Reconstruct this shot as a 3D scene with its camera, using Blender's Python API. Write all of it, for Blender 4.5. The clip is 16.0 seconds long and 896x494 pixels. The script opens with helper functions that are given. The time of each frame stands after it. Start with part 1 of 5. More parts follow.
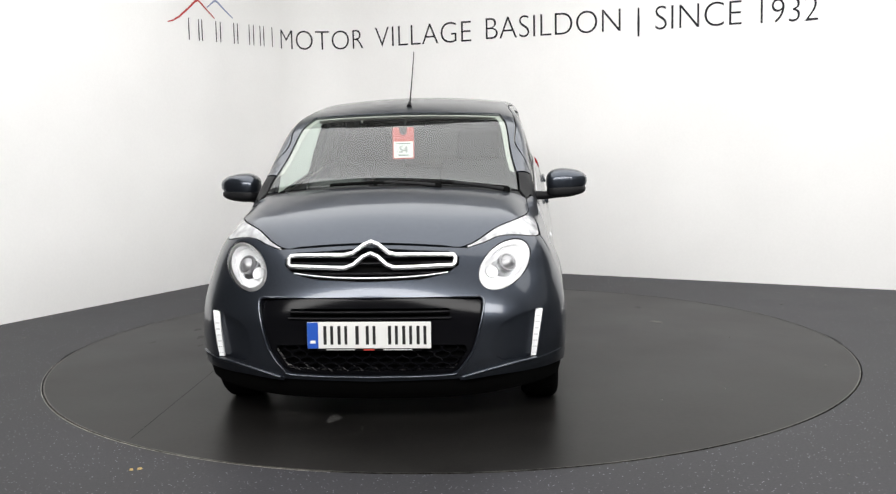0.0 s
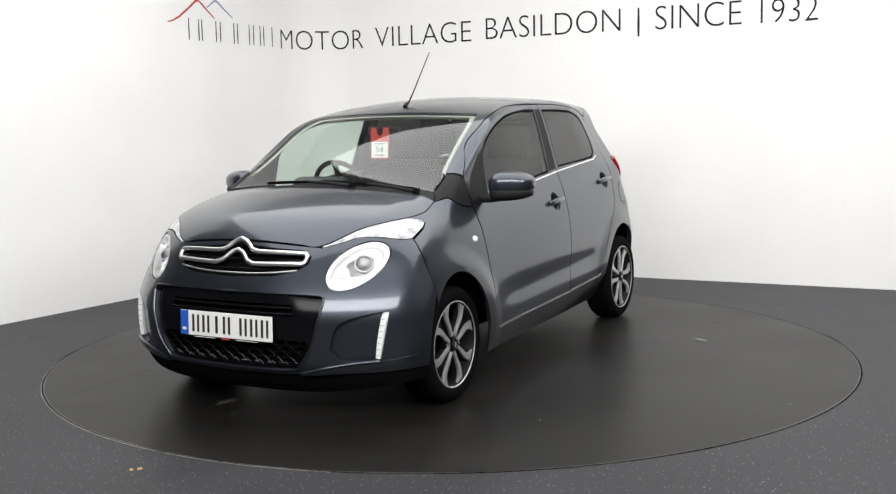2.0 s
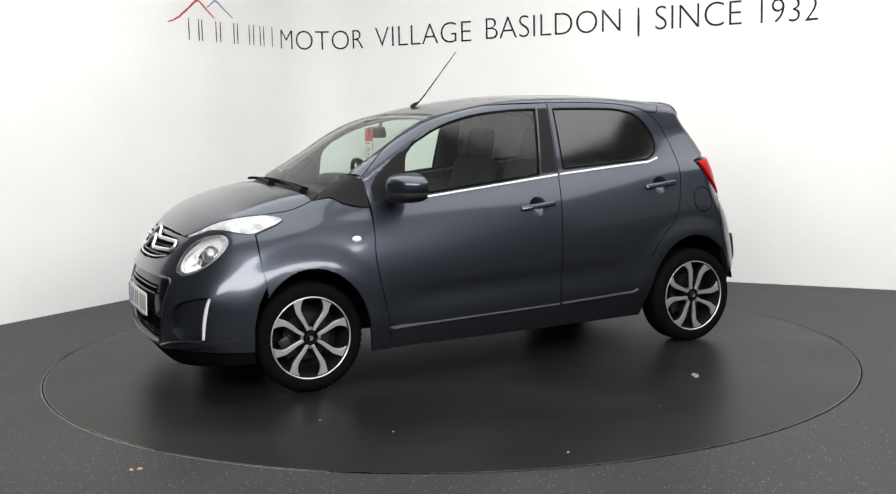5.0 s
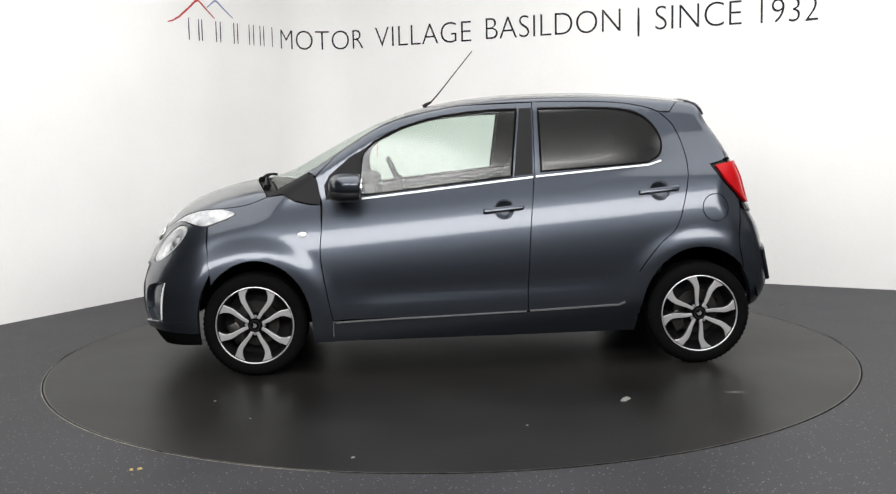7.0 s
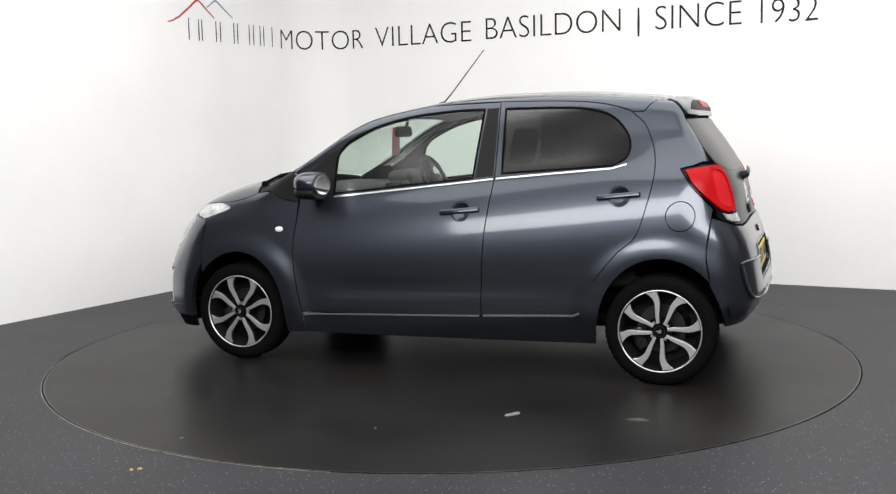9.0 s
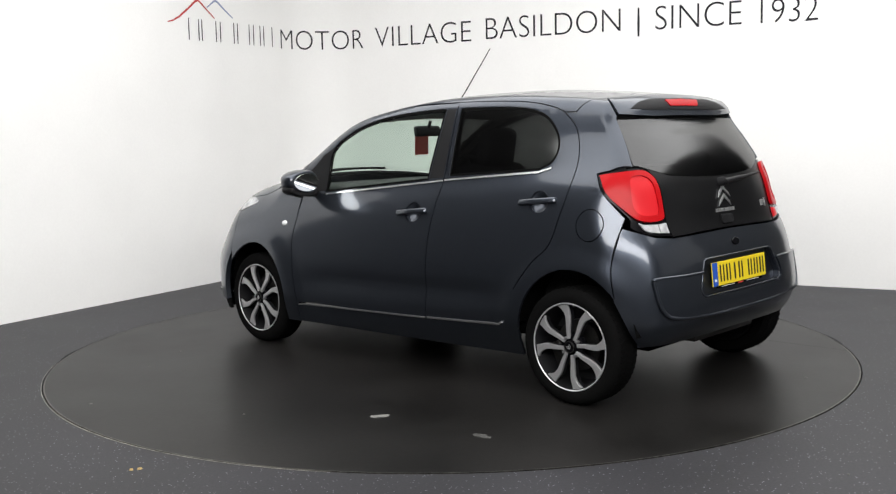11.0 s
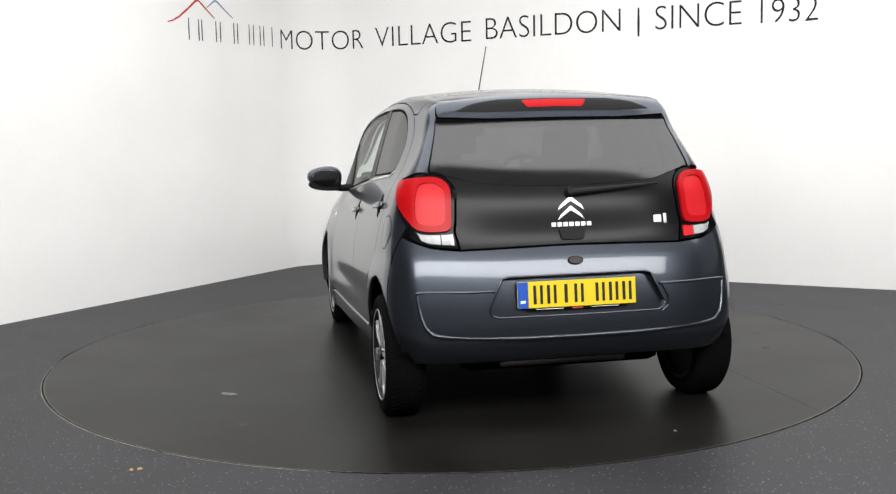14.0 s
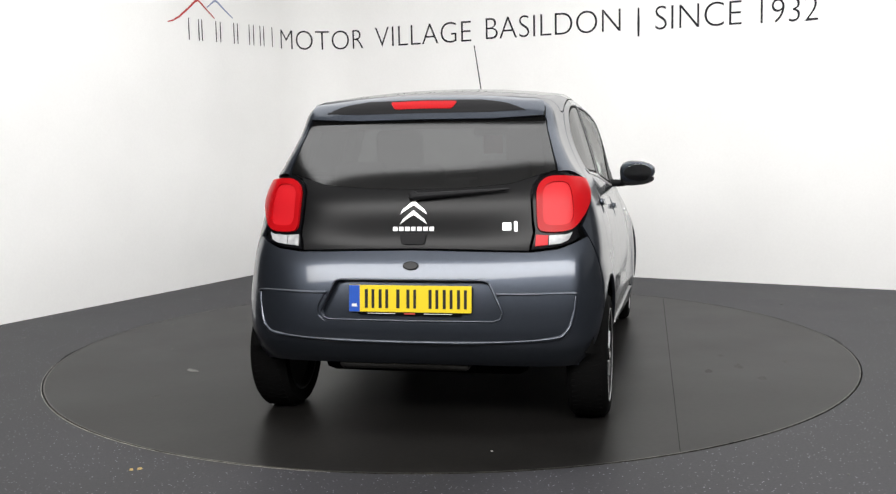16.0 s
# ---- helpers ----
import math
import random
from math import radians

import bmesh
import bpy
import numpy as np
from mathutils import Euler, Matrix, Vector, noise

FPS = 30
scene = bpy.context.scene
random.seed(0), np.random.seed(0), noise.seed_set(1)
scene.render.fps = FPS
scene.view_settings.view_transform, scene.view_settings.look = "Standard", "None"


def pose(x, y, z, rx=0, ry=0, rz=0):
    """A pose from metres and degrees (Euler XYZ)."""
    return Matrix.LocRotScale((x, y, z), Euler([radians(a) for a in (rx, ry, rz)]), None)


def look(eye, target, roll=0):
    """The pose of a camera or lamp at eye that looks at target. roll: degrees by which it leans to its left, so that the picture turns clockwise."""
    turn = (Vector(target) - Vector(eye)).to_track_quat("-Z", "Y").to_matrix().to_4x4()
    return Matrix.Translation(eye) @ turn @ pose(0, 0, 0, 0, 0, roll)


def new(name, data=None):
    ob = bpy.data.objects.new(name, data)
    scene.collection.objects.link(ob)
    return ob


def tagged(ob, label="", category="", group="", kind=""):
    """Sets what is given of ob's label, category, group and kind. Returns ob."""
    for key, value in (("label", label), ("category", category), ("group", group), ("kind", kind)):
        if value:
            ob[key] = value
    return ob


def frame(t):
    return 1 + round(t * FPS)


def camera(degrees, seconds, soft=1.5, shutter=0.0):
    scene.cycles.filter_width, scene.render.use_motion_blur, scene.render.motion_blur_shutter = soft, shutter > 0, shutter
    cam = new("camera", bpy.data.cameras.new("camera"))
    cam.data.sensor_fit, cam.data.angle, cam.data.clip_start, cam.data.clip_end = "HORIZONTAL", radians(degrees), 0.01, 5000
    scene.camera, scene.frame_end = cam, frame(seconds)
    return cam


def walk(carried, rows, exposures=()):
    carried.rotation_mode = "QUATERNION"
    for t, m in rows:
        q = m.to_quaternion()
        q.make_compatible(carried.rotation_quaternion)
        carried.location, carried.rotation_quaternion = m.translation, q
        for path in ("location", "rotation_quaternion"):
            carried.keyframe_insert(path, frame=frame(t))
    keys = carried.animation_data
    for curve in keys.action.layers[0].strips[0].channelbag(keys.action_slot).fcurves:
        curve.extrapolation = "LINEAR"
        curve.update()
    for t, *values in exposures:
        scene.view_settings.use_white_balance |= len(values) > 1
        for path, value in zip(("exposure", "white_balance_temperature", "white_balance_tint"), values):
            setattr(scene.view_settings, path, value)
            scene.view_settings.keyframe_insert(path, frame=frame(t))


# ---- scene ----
EYE = (0.0, -5.939, 1.272)
cam = camera(46.82, 16.0, soft=1.3)
CAM_POSE = look(EYE, (-0.0069, 0.0212, 0.5857), -1.167)
walk(cam, [(0.0, CAM_POSE), (16.0, CAM_POSE)])

# ---------------------------------------------------------------- light
world = bpy.data.worlds.new("studio_world")
scene.world = world
world.use_nodes = True
world.node_tree.nodes["Background"].inputs[0].default_value = (0.9, 0.95, 1.0, 1)
world.node_tree.nodes["Background"].inputs[1].default_value = 0.05
scene.view_settings.exposure = 0.0


def area_lamp(name, eye, target, sx, sy, watts, colour=(1, 1, 1)):
    data = bpy.data.lights.new(name, "AREA")
    data.shape, data.size, data.size_y, data.energy, data.color = "RECTANGLE", sx, sy, watts, colour
    ob = new(name, data)
    ob.matrix_world = look(eye, target)
    return ob


# a broad soft panel over the turntable, a brighter soft box under the ceiling towards the camera, and a weak unseen
# fill added at one side
area_lamp("ceiling_softbox_lamp", (1.1, -0.6, 3.55), (1.1, -0.6, 0.0), 8.2, 4.6, 300)
area_lamp("front_softbox_lamp", (0.1, -5.5, 3.35), (0.1, 0.2, 0.7), 9.5, 2.0, 650, (1.0, 0.985, 0.97))
area_lamp("side_softbox_lamp", (6.8, -1.6, 2.5), (0.0, 0.0, 0.9), 4.4, 1.9, 7)


# ---------------------------------------------------------------- materials
def material(name, base, rough=0.5, metal=0.0, **extra):
    m = bpy.data.materials.new(name)
    m.use_nodes = True
    b = m.node_tree.nodes["Principled BSDF"]
    b.inputs["Base Color"].default_value = (*base, 1)
    b.inputs["Roughness"].default_value = rough
    b.inputs["Metallic"].default_value = metal
    for key, value in extra.items():
        b.inputs[key.replace("_", " ")].default_value = value
    return m


def grain(m, scale=200.0, low=(0, 0, 0), high=(1, 1, 1), rough=None, bump=0.0, big=3.0, big_amount=0.5, detail=4.0, dist=0.001):
    """Vary the colour of m at two scales between low and high, with fine relief."""
    nt = m.node_tree
    b = nt.nodes["Principled BSDF"]
    co = nt.nodes.new("ShaderNodeTexCoord")
    fine, wide = nt.nodes.new("ShaderNodeTexNoise"), nt.nodes.new("ShaderNodeTexNoise")
    fine.inputs["Scale"].default_value, fine.inputs["Detail"].default_value = scale, detail
    wide.inputs["Scale"].default_value, wide.inputs["Detail"].default_value = big, 6.0
    mix = nt.nodes.new("ShaderNodeMix")
    mix.inputs[0].default_value = big_amount
    ramp = nt.nodes.new("ShaderNodeValToRGB")
    ramp.color_ramp.elements[0].position, ramp.color_ramp.elements[1].position = 0.32, 0.68
    ramp.color_ramp.elements[0].color, ramp.color_ramp.elements[1].color = (*low, 1), (*high, 1)
    for n in (fine, wide):
        nt.links.new(co.outputs["Object"], n.inputs["Vector"])
    nt.links.new(fine.outputs[0], mix.inputs[2])
    nt.links.new(wide.outputs[0], mix.inputs[3])
    nt.links.new(mix.outputs[0], ramp.inputs[0])
    nt.links.new(ramp.outputs[0], b.inputs["Base Color"])
    if rough:
        mr = nt.nodes.new("ShaderNodeMapRange")
        mr.inputs[3].default_value, mr.inputs[4].default_value = rough
        nt.links.new(wide.outputs[0], mr.inputs[0])
        nt.links.new(mr.outputs[0], b.inputs["Roughness"])
    if bump:
        bp = nt.nodes.new("ShaderNodeBump")
        bp.inputs["Strength"].default_value, bp.inputs["Distance"].default_value = bump, dist
        nt.links.new(fine.outputs[0], bp.inputs["Height"])
        nt.links.new(bp.outputs[0], b.inputs["Normal"])
    return m


def speckle(m, scale, amount, colour):
    """Scatter light flecks over the base colour of m."""
    nt = m.node_tree
    b = nt.nodes["Principled BSDF"]
    co, vor = nt.nodes.new("ShaderNodeTexCoord"), nt.nodes.new("ShaderNodeTexVoronoi")
    vor.inputs["Scale"].default_value = scale
    ramp = nt.nodes.new("ShaderNodeValToRGB")
    ramp.color_ramp.elements[0].position, ramp.color_ramp.elements[1].position = amount * 0.6, amount
    ramp.color_ramp.elements[0].color, ramp.color_ramp.elements[1].color = (1, 1, 1, 1), (0, 0, 0, 1)
    mix = nt.nodes.new("ShaderNodeMix")
    mix.data_type = "RGBA"
    mix.inputs[7].default_value = (*colour, 1)
    src = b.inputs["Base Color"].links[0].from_socket
    nt.links.new(co.outputs["Object"], vor.inputs["Vector"])
    nt.links.new(vor.outputs["Distance"], ramp.inputs[0])
    nt.links.new(ramp.outputs[0], mix.inputs[0])
    nt.links.new(src, mix.inputs[6])
    nt.links.new(mix.outputs[2], b.inputs["Base Color"])
    return m


SHADE = grain(material("unseen_dark_wall", (0.12, 0.12, 0.12), 0.7), 40, (0.09, 0.09, 0.095), (0.15, 0.15, 0.15), None, 0.1)
WALL = grain(material("wall_paint", (0.84, 0.83, 0.81), 0.6), 60, (0.84, 0.835, 0.82), (0.90, 0.895, 0.88), (0.5, 0.7), 0.15, 1.2, 0.7)
CEIL = grain(material("ceiling_paint", (0.4, 0.4, 0.4), 0.7), 60, (0.32, 0.32, 0.32), (0.42, 0.42, 0.42), None, 0.1)
FLOOR = speckle(grain(material("vinyl_floor", (0.03, 0.03, 0.03), 0.45, Specular_IOR_Level=0.2), 90, (0.016, 0.016, 0.018), (0.040, 0.0395, 0.044), (0.42, 0.6), 0.25, 1.6, 0.55), 48, 0.15, (0.26, 0.26, 0.30))
DISC = grain(material("turntable_rubber", (0.03, 0.03, 0.03), 0.45, Specular_IOR_Level=0.12), 40, (0.005, 0.0047, 0.0044), (0.018, 0.0170, 0.0162), (0.28, 0.46), 0.15, 1.3, 0.7)
SCUFF = grain(material("pale_scuff", (0.03, 0.03, 0.03), 0.6, Specular_IOR_Level=0.2), 60, (0.02, 0.02, 0.019), (0.095, 0.092, 0.088))
RIM_METAL = grain(material("worn_steel_edge", (0.35, 0.33, 0.3), 0.4, 1.0), 30, (0.012, 0.011, 0.010), (0.24, 0.23, 0.21), (0.3, 0.6), 0.1, 2.0, 0.6)
# pale mottled colour for the stretch of floor edge that catches light
LIT_EDGE = grain(material("lit_pale_edge", (0.3, 0.28, 0.24), 0.5), 25, (0.07, 0.066, 0.06), (0.42, 0.40, 0.35), None, 0.2, 5.0, 0.5)
GAP = material("dark_gap", (0.004, 0.004, 0.004), 0.9)
INK = material("dark_grey_vinyl_lettering", (0.02, 0.02, 0.024), 0.6, Specular_IOR_Level=0.1)
RED_INK = material("red_vinyl", (0.45, 0.03, 0.03), 0.5)
BLUE_INK = material("blue_grey_vinyl", (0.22, 0.27, 0.42), 0.5)
LITTER = grain(material("paper_scrap", (0.45, 0.44, 0.4), 0.8), 300, (0.10, 0.10, 0.095), (0.24, 0.235, 0.22))
GRIT = grain(material("straw_grit", (0.4, 0.3, 0.12), 0.8), 200, (0.3, 0.2, 0.07), (0.55, 0.42, 0.2))

PAINT = material("grey_blue_metallic_paint", (0.022, 0.026, 0.034), 0.31, 0.85, Coat_Weight=0.8, Coat_Roughness=0.07)


def flakes(m):
    nt = m.node_tree
    b = nt.nodes["Principled BSDF"]
    co, vor, hs = nt.nodes.new("ShaderNodeTexCoord"), nt.nodes.new("ShaderNodeTexVoronoi"), nt.nodes.new("ShaderNodeValToRGB")
    vor.inputs["Scale"].default_value = 900
    hs.color_ramp.elements[0].color = (0.036, 0.043, 0.056, 1)
    hs.color_ramp.elements[1].color = (0.070, 0.080, 0.100, 1)
    nt.links.new(co.outputs["Object"], vor.inputs["Vector"])
    nt.links.new(vor.outputs["Color"], hs.inputs[0])
    nt.links.new(hs.outputs[0], b.inputs["Base Color"])


flakes(PAINT)
GLOSS_BLACK = material("gloss_black_plastic", (0.004, 0.004, 0.005), 0.14, 0.0, Specular_IOR_Level=0.14)
SATIN_BLACK = grain(material("satin_black_trim", (0.012, 0.012, 0.013), 0.45, Specular_IOR_Level=0.12), 400, (0.009, 0.009, 0.01), (0.017, 0.017, 0.018), (0.38, 0.55), 0.1)
MATT_BLACK = grain(material("matt_black_plastic", (0.010, 0.010, 0.010), 0.7, Specular_IOR_Level=0.02), 500, (0.003, 0.003, 0.003), (0.006, 0.006, 0.006), (0.7, 0.9), 0.2)
RUBBER = grain(material("tyre_rubber", (0.012, 0.012, 0.012), 0.8, Specular_IOR_Level=0.03), 150, (0.003, 0.003, 0.003), (0.0065, 0.0065, 0.0065), (0.75, 0.9), 0.2)
CHROME = material("chrome", (0.85, 0.85, 0.85), 0.34, 1.0)
ALLOY = grain(material("machined_alloy", (0.66, 0.66, 0.67), 0.30, 0.8), 250, (0.56, 0.56, 0.57), (0.68, 0.68, 0.69), (0.34, 0.48), 0.05)
ALLOY_DARK = material("dark_alloy_paint", (0.008, 0.008, 0.009), 0.5, 0.0, Specular_IOR_Level=0.25)
STEEL = grain(material("brake_disc_steel", (0.25, 0.25, 0.25), 0.4, 1.0), 120, (0.035, 0.033, 0.03), (0.09, 0.088, 0.085), (0.3, 0.5), 0.1)
FABRIC = grain(material("dark_seat_fabric", (0.02, 0.02, 0.022), 0.9), 500, (0.014, 0.014, 0.016), (0.03, 0.03, 0.033), None, 0.4)
DASH = grain(material("dash_plastic", (0.025, 0.025, 0.026), 0.6), 400, (0.018, 0.018, 0.019), (0.03, 0.03, 0.031), (0.5, 0.65), 0.2)
LINING = grain(material("pale_grey_headlining", (0.42, 0.41, 0.38), 0.9), 500, (0.36, 0.35, 0.33), (0.46, 0.45, 0.42), None, 0.2)
PLATE_WHITE = material("white_plate", (0.78, 0.78, 0.76), 0.35)
PLATE_YELLOW = material("yellow_plate", (0.80, 0.60, 0.02), 0.35)
PLATE_BLUE = material("blue_plate_band", (0.02, 0.09, 0.45), 0.35)
PLATE_INK = material("black_plate_ink", (0.012, 0.012, 0.012), 0.4)
RED_PAPER = grain(material("red_card", (0.55, 0.05, 0.03), 0.5), 60, (0.48, 0.04, 0.03), (0.6, 0.07, 0.05))
WHITE_PAPER = material("white_card", (0.8, 0.8, 0.78), 0.6)
GREEN_INK = material("dark_green_ink", (0.01, 0.05, 0.03), 0.6)
REFLECTOR = material("silver_reflector", (0.62, 0.63, 0.64), 0.20, 1.0)
CRYSTAL = grain(material("ribbed_clear_lamp", (0.5, 0.5, 0.5), 0.18, 0.0, Coat_Weight=0.5), 26, (0.22, 0.22, 0.23), (0.62, 0.63, 0.64), None, 0.6, 22.0, 0.4)
LAMP_WHITE = material("frosted_white_lens", (0.84, 0.85, 0.86), 0.25, 0.0, Coat_Weight=0.3)
TAIL_RED = material("red_tail_lens", (0.40, 0.003, 0.006), 0.30, 0.0, Specular_IOR_Level=0.18)
TAIL_RED_DEEP = material("satin_red_tail_lens", (0.56, 0.010, 0.016), 0.38, 0.0, Specular_IOR_Level=0.3)
SILVER = material("dull_silver_trim", (0.42, 0.42, 0.43), 0.42, 0.9)
MIRROR = material("mirror_glass", (0.66, 0.68, 0.68), 0.03, 1.0)


def glass(name, tint, gloss=1.0, rough=0.03):
    """Thin sheet glass: tinted see-through with a mirror reflection that grows at a slant."""
    m = bpy.data.materials.new(name)
    m.use_nodes = True
    nt = m.node_tree
    nt.nodes.clear()
    res, mix = nt.nodes.new("ShaderNodeOutputMaterial"), nt.nodes.new("ShaderNodeMixShader")
    see, mir = nt.nodes.new("ShaderNodeBsdfTransparent"), nt.nodes.new("ShaderNodeBsdfGlossy")
    see.inputs[0].default_value = (*tint, 1)
    mir.inputs[0].default_value, mir.inputs["Roughness"].default_value = (1, 1, 1, 1), rough
    lw, pw, mr = nt.nodes.new("ShaderNodeLayerWeight"), nt.nodes.new("ShaderNodeMath"), nt.nodes.new("ShaderNodeMapRange")
    lw.inputs[0].default_value = 0.5
    pw.operation, pw.inputs[1].default_value = "POWER", 4.0
    mr.inputs[3].default_value, mr.inputs[4].default_value = 0.085 * gloss, 0.5
    nt.links.new(lw.outputs["Facing"], pw.inputs[0])
    nt.links.new(pw.outputs[0], mr.inputs[0])
    nt.links.new(mr.outputs[0], mix.inputs[0])
    nt.links.new(see.outputs[0], mix.inputs[1])
    nt.links.new(mir.outputs[0], mix.inputs[2])
    nt.links.new(mix.outputs[0], res.inputs[0])
    return m


GLASS = glass("clear_green_glass", (0.80, 0.88, 0.83), 0.5, 0.20)
SCREEN_GLASS = glass("clear_windscreen_glass", (0.80, 0.88, 0.83), 0.9, 0.04)
PRIVACY = glass("dark_privacy_glass", (0.035, 0.035, 0.036), 1.0, 0.13)
BLACK_GLASS = material("black_tailgate_glass", (0.006, 0.006, 0.0065), 0.28, 0.0, Specular_IOR_Level=0.2)
LENS = glass("clear_lens", (0.96, 0.96, 0.96), 0.7)


# ---------------------------------------------------------------- mesh helpers
def mesh_object(name, verts, faces, mat, parent=None, label="", smooth=False, kind="", category=""):
    me = bpy.data.meshes.new(name)
    me.from_pydata([tuple(v) for v in verts], [], [tuple(f) for f in faces])
    me.materials.append(mat)
    if smooth:
        me.polygons.foreach_set("use_smooth", [True] * len(me.polygons))
    ob = new(name, me)
    ob.parent = parent
    return tagged(ob, label, category, "", kind)


def part(name, bm, mat, parent=None, label="", smooth=None):
    """Link a bmesh as one mesh object. smooth: the angle in degrees below which edges are shaded round."""
    bmesh.ops.recalc_face_normals(bm, faces=bm.faces)
    if smooth:
        for f in bm.faces:
            f.smooth = True
        for e in bm.edges:
            if len(e.link_faces) == 2:
                e.smooth = e.calc_face_angle(3.2) < radians(smooth)
    me = bpy.data.meshes.new(name)
    bm.to_mesh(me)
    bm.free()
    me.materials.append(mat)
    ob = new(name, me)
    ob.parent = parent
    return tagged(ob, label)


def box(bm, size, m, bevel=0.0, seg=2):
    r = bmesh.ops.create_cube(bm, size=1.0, matrix=m @ Matrix.Diagonal((*size, 1)))
    if bevel:
        es = list({e for v in r["verts"] for e in v.link_edges})
        bmesh.ops.bevel(bm, geom=es, offset=bevel, segments=seg, affect="EDGES", profile=0.5)
    return bm


def lathe(bm, profile, m, n=48, closed=False):
    """Revolve (radius, height) points about the z axis of m."""
    rings = [[bm.verts.new(m @ Vector((r * math.cos(2 * math.pi * i / n), r * math.sin(2 * math.pi * i / n), h))) for i in range(n)] for r, h in profile]
    k = len(rings)
    for j in range(k if closed else k - 1):
        a, b = rings[j], rings[(j + 1) % k]
        for i in range(n):
            bm.faces.new((a[i], a[(i + 1) % n], b[(i + 1) % n], b[i]))
    return bm


def tube(bm, pts, r, n=8, taper=1.0):
    """A round tube along points."""
    pts = [Vector(p) for p in pts]
    rings = []
    for i, p in enumerate(pts):
        d = (pts[min(i + 1, len(pts) - 1)] - pts[max(i - 1, 0)]).normalized()
        a = d.orthogonal().normalized() if i == 0 else (rings[-1][2] - d * rings[-1][2].dot(d)).normalized()
        b = d.cross(a)
        rr = r * (1 + (taper - 1) * i / max(1, len(pts) - 1))
        rings.append(([bm.verts.new(p + rr * (math.cos(2 * math.pi * k / n) * a + math.sin(2 * math.pi * k / n) * b)) for k in range(n)], d, a))
    for (a, _, _), (b, _, _) in zip(rings, rings[1:]):
        for k in range(n):
            bm.faces.new((a[k], a[(k + 1) % n], b[(k + 1) % n], b[k]))
    bm.faces.new(rings[0][0])
    bm.faces.new(rings[-1][0])
    return bm


def prism(bm, poly, depth, m, bevel=0.0):
    """A flat shape (x, y) of m thickened along z by depth."""
    vs = [bm.verts.new(m @ Vector((x, y, 0))) for x, y in poly]
    f = bm.faces.new(vs)
    up = m.to_3x3() @ Vector((0, 0, depth))
    r = bmesh.ops.extrude_face_region(bm, geom=[f])
    top = [v for v in r["geom"] if isinstance(v, bmesh.types.BMVert)]
    bmesh.ops.translate(bm, vec=up, verts=top)
    if bevel:
        tf = [g for g in r["geom"] if isinstance(g, bmesh.types.BMFace)]
        bmesh.ops.bevel(bm, geom=[e for g in tf for e in g.edges], offset=bevel, segments=2, affect="EDGES", profile=0.5)
    return bm


# ---------------------------------------------------------------- room
LEFT, RIGHT = Vector((0.508, 0.861)).normalized(), Vector((0.888, -0.459)).normalized()
APEX, TANGENT = Vector((-1.257, 4.073)), 0.48
TURN = math.acos(LEFT.dot(RIGHT))
BEND = TANGENT / math.tan(TURN / 2)
ARC = BEND * TURN
IN_L = Vector((LEFT.y, -LEFT.x))
BEND_AT = APEX - LEFT * TANGENT + IN_L * BEND
ROOM_H = 3.6


def wall_at(s):
    """The plan point and inward normal of the back wall at the arc length s from the start of its bend."""
    if s < 0:
        return APEX - LEFT * (TANGENT - s), IN_L
    if s < ARC:
        a = s / BEND
        n = IN_L * math.cos(a) - LEFT * math.sin(a)
        return BEND_AT - n * BEND, n
    return APEX + RIGHT * (TANGENT + s - ARC), Vector((RIGHT.y, -RIGHT.x))


def wall_run(name, points, label, mat=None):
    """A wall 0.12 m thick along plan points; its inner face is on the points."""
    vs, fs = [], []
    for i, (p, n) in enumerate(points):
        for q in (p, p - n * 0.12):
            vs += [(q.x, q.y, 0), (q.x, q.y, ROOM_H)]
    for i in range(len(points) - 1):
        a, b = 4 * i, 4 * i + 4
        fs += [(a, b, b + 1, a + 1), (a + 2, a + 3, b + 3, b + 2), (a + 1, b + 1, b + 3, a + 3), (a, a + 2, b + 2, b)]
    fs += [(0, 1, 3, 2), (4 * len(points) - 4, 4 * len(points) - 2, 4 * len(points) - 1, 4 * len(points) - 3)]
    ob = mesh_object(name, vs, fs, mat or WALL, None, label, False, "structure", "wall")
    me = ob.data
    me.polygons.foreach_set("use_smooth", [True] * len(me.polygons))
    cn = []
    for f in me.polygons:
        inner = f.index % 4 == 0 and f.index < 4 * (len(points) - 1)
        for v in f.vertices:
            n = points[v // 4][1]
            cn.append((n.x, n.y, 0.0) if inner else tuple(f.normal))
    me.normals_split_custom_set(cn)
    return ob


END_L, END_R = -3.9, 6.3
stops = [END_L, -0.0] + [ARC * i / 14 for i in range(1, 15)] + [END_R]
wall_run("wall_back", [wall_at(s) for s in stops], "white painted studio wall with a rounded corner")
Y_BACK = -8.6
X_L, X_R = -9.0, 9.0
# added walls out of view: their dark grey stands in for the unlit showroom
wall_run("wall_side_a", [(Vector((X_L, Y_BACK)), Vector((1, 0))), (Vector((X_L, 5.0)), Vector((1, 0)))], "unseen dark grey side wall, added for the showroom's darkness", SHADE)
wall_run("wall_far", [(Vector((X_L, 5.0)), Vector((0, -1))), (Vector((X_R, 5.0)), Vector((0, -1)))], "unseen dark grey far wall, added for the showroom's darkness", SHADE)
wall_run("wall_side_b", [(Vector((X_R, 5.0)), Vector((-1, 0))), (Vector((X_R, Y_BACK)), Vector((-1, 0)))], "unseen dark grey side wall, added for the showroom's darkness", SHADE)
wall_run("wall_front", [(Vector((X_R, Y_BACK)), Vector((0, 1))), (Vector((X_L, Y_BACK)), Vector((0, 1)))], "unseen dark grey wall behind the camera, added for the showroom's darkness", SHADE)
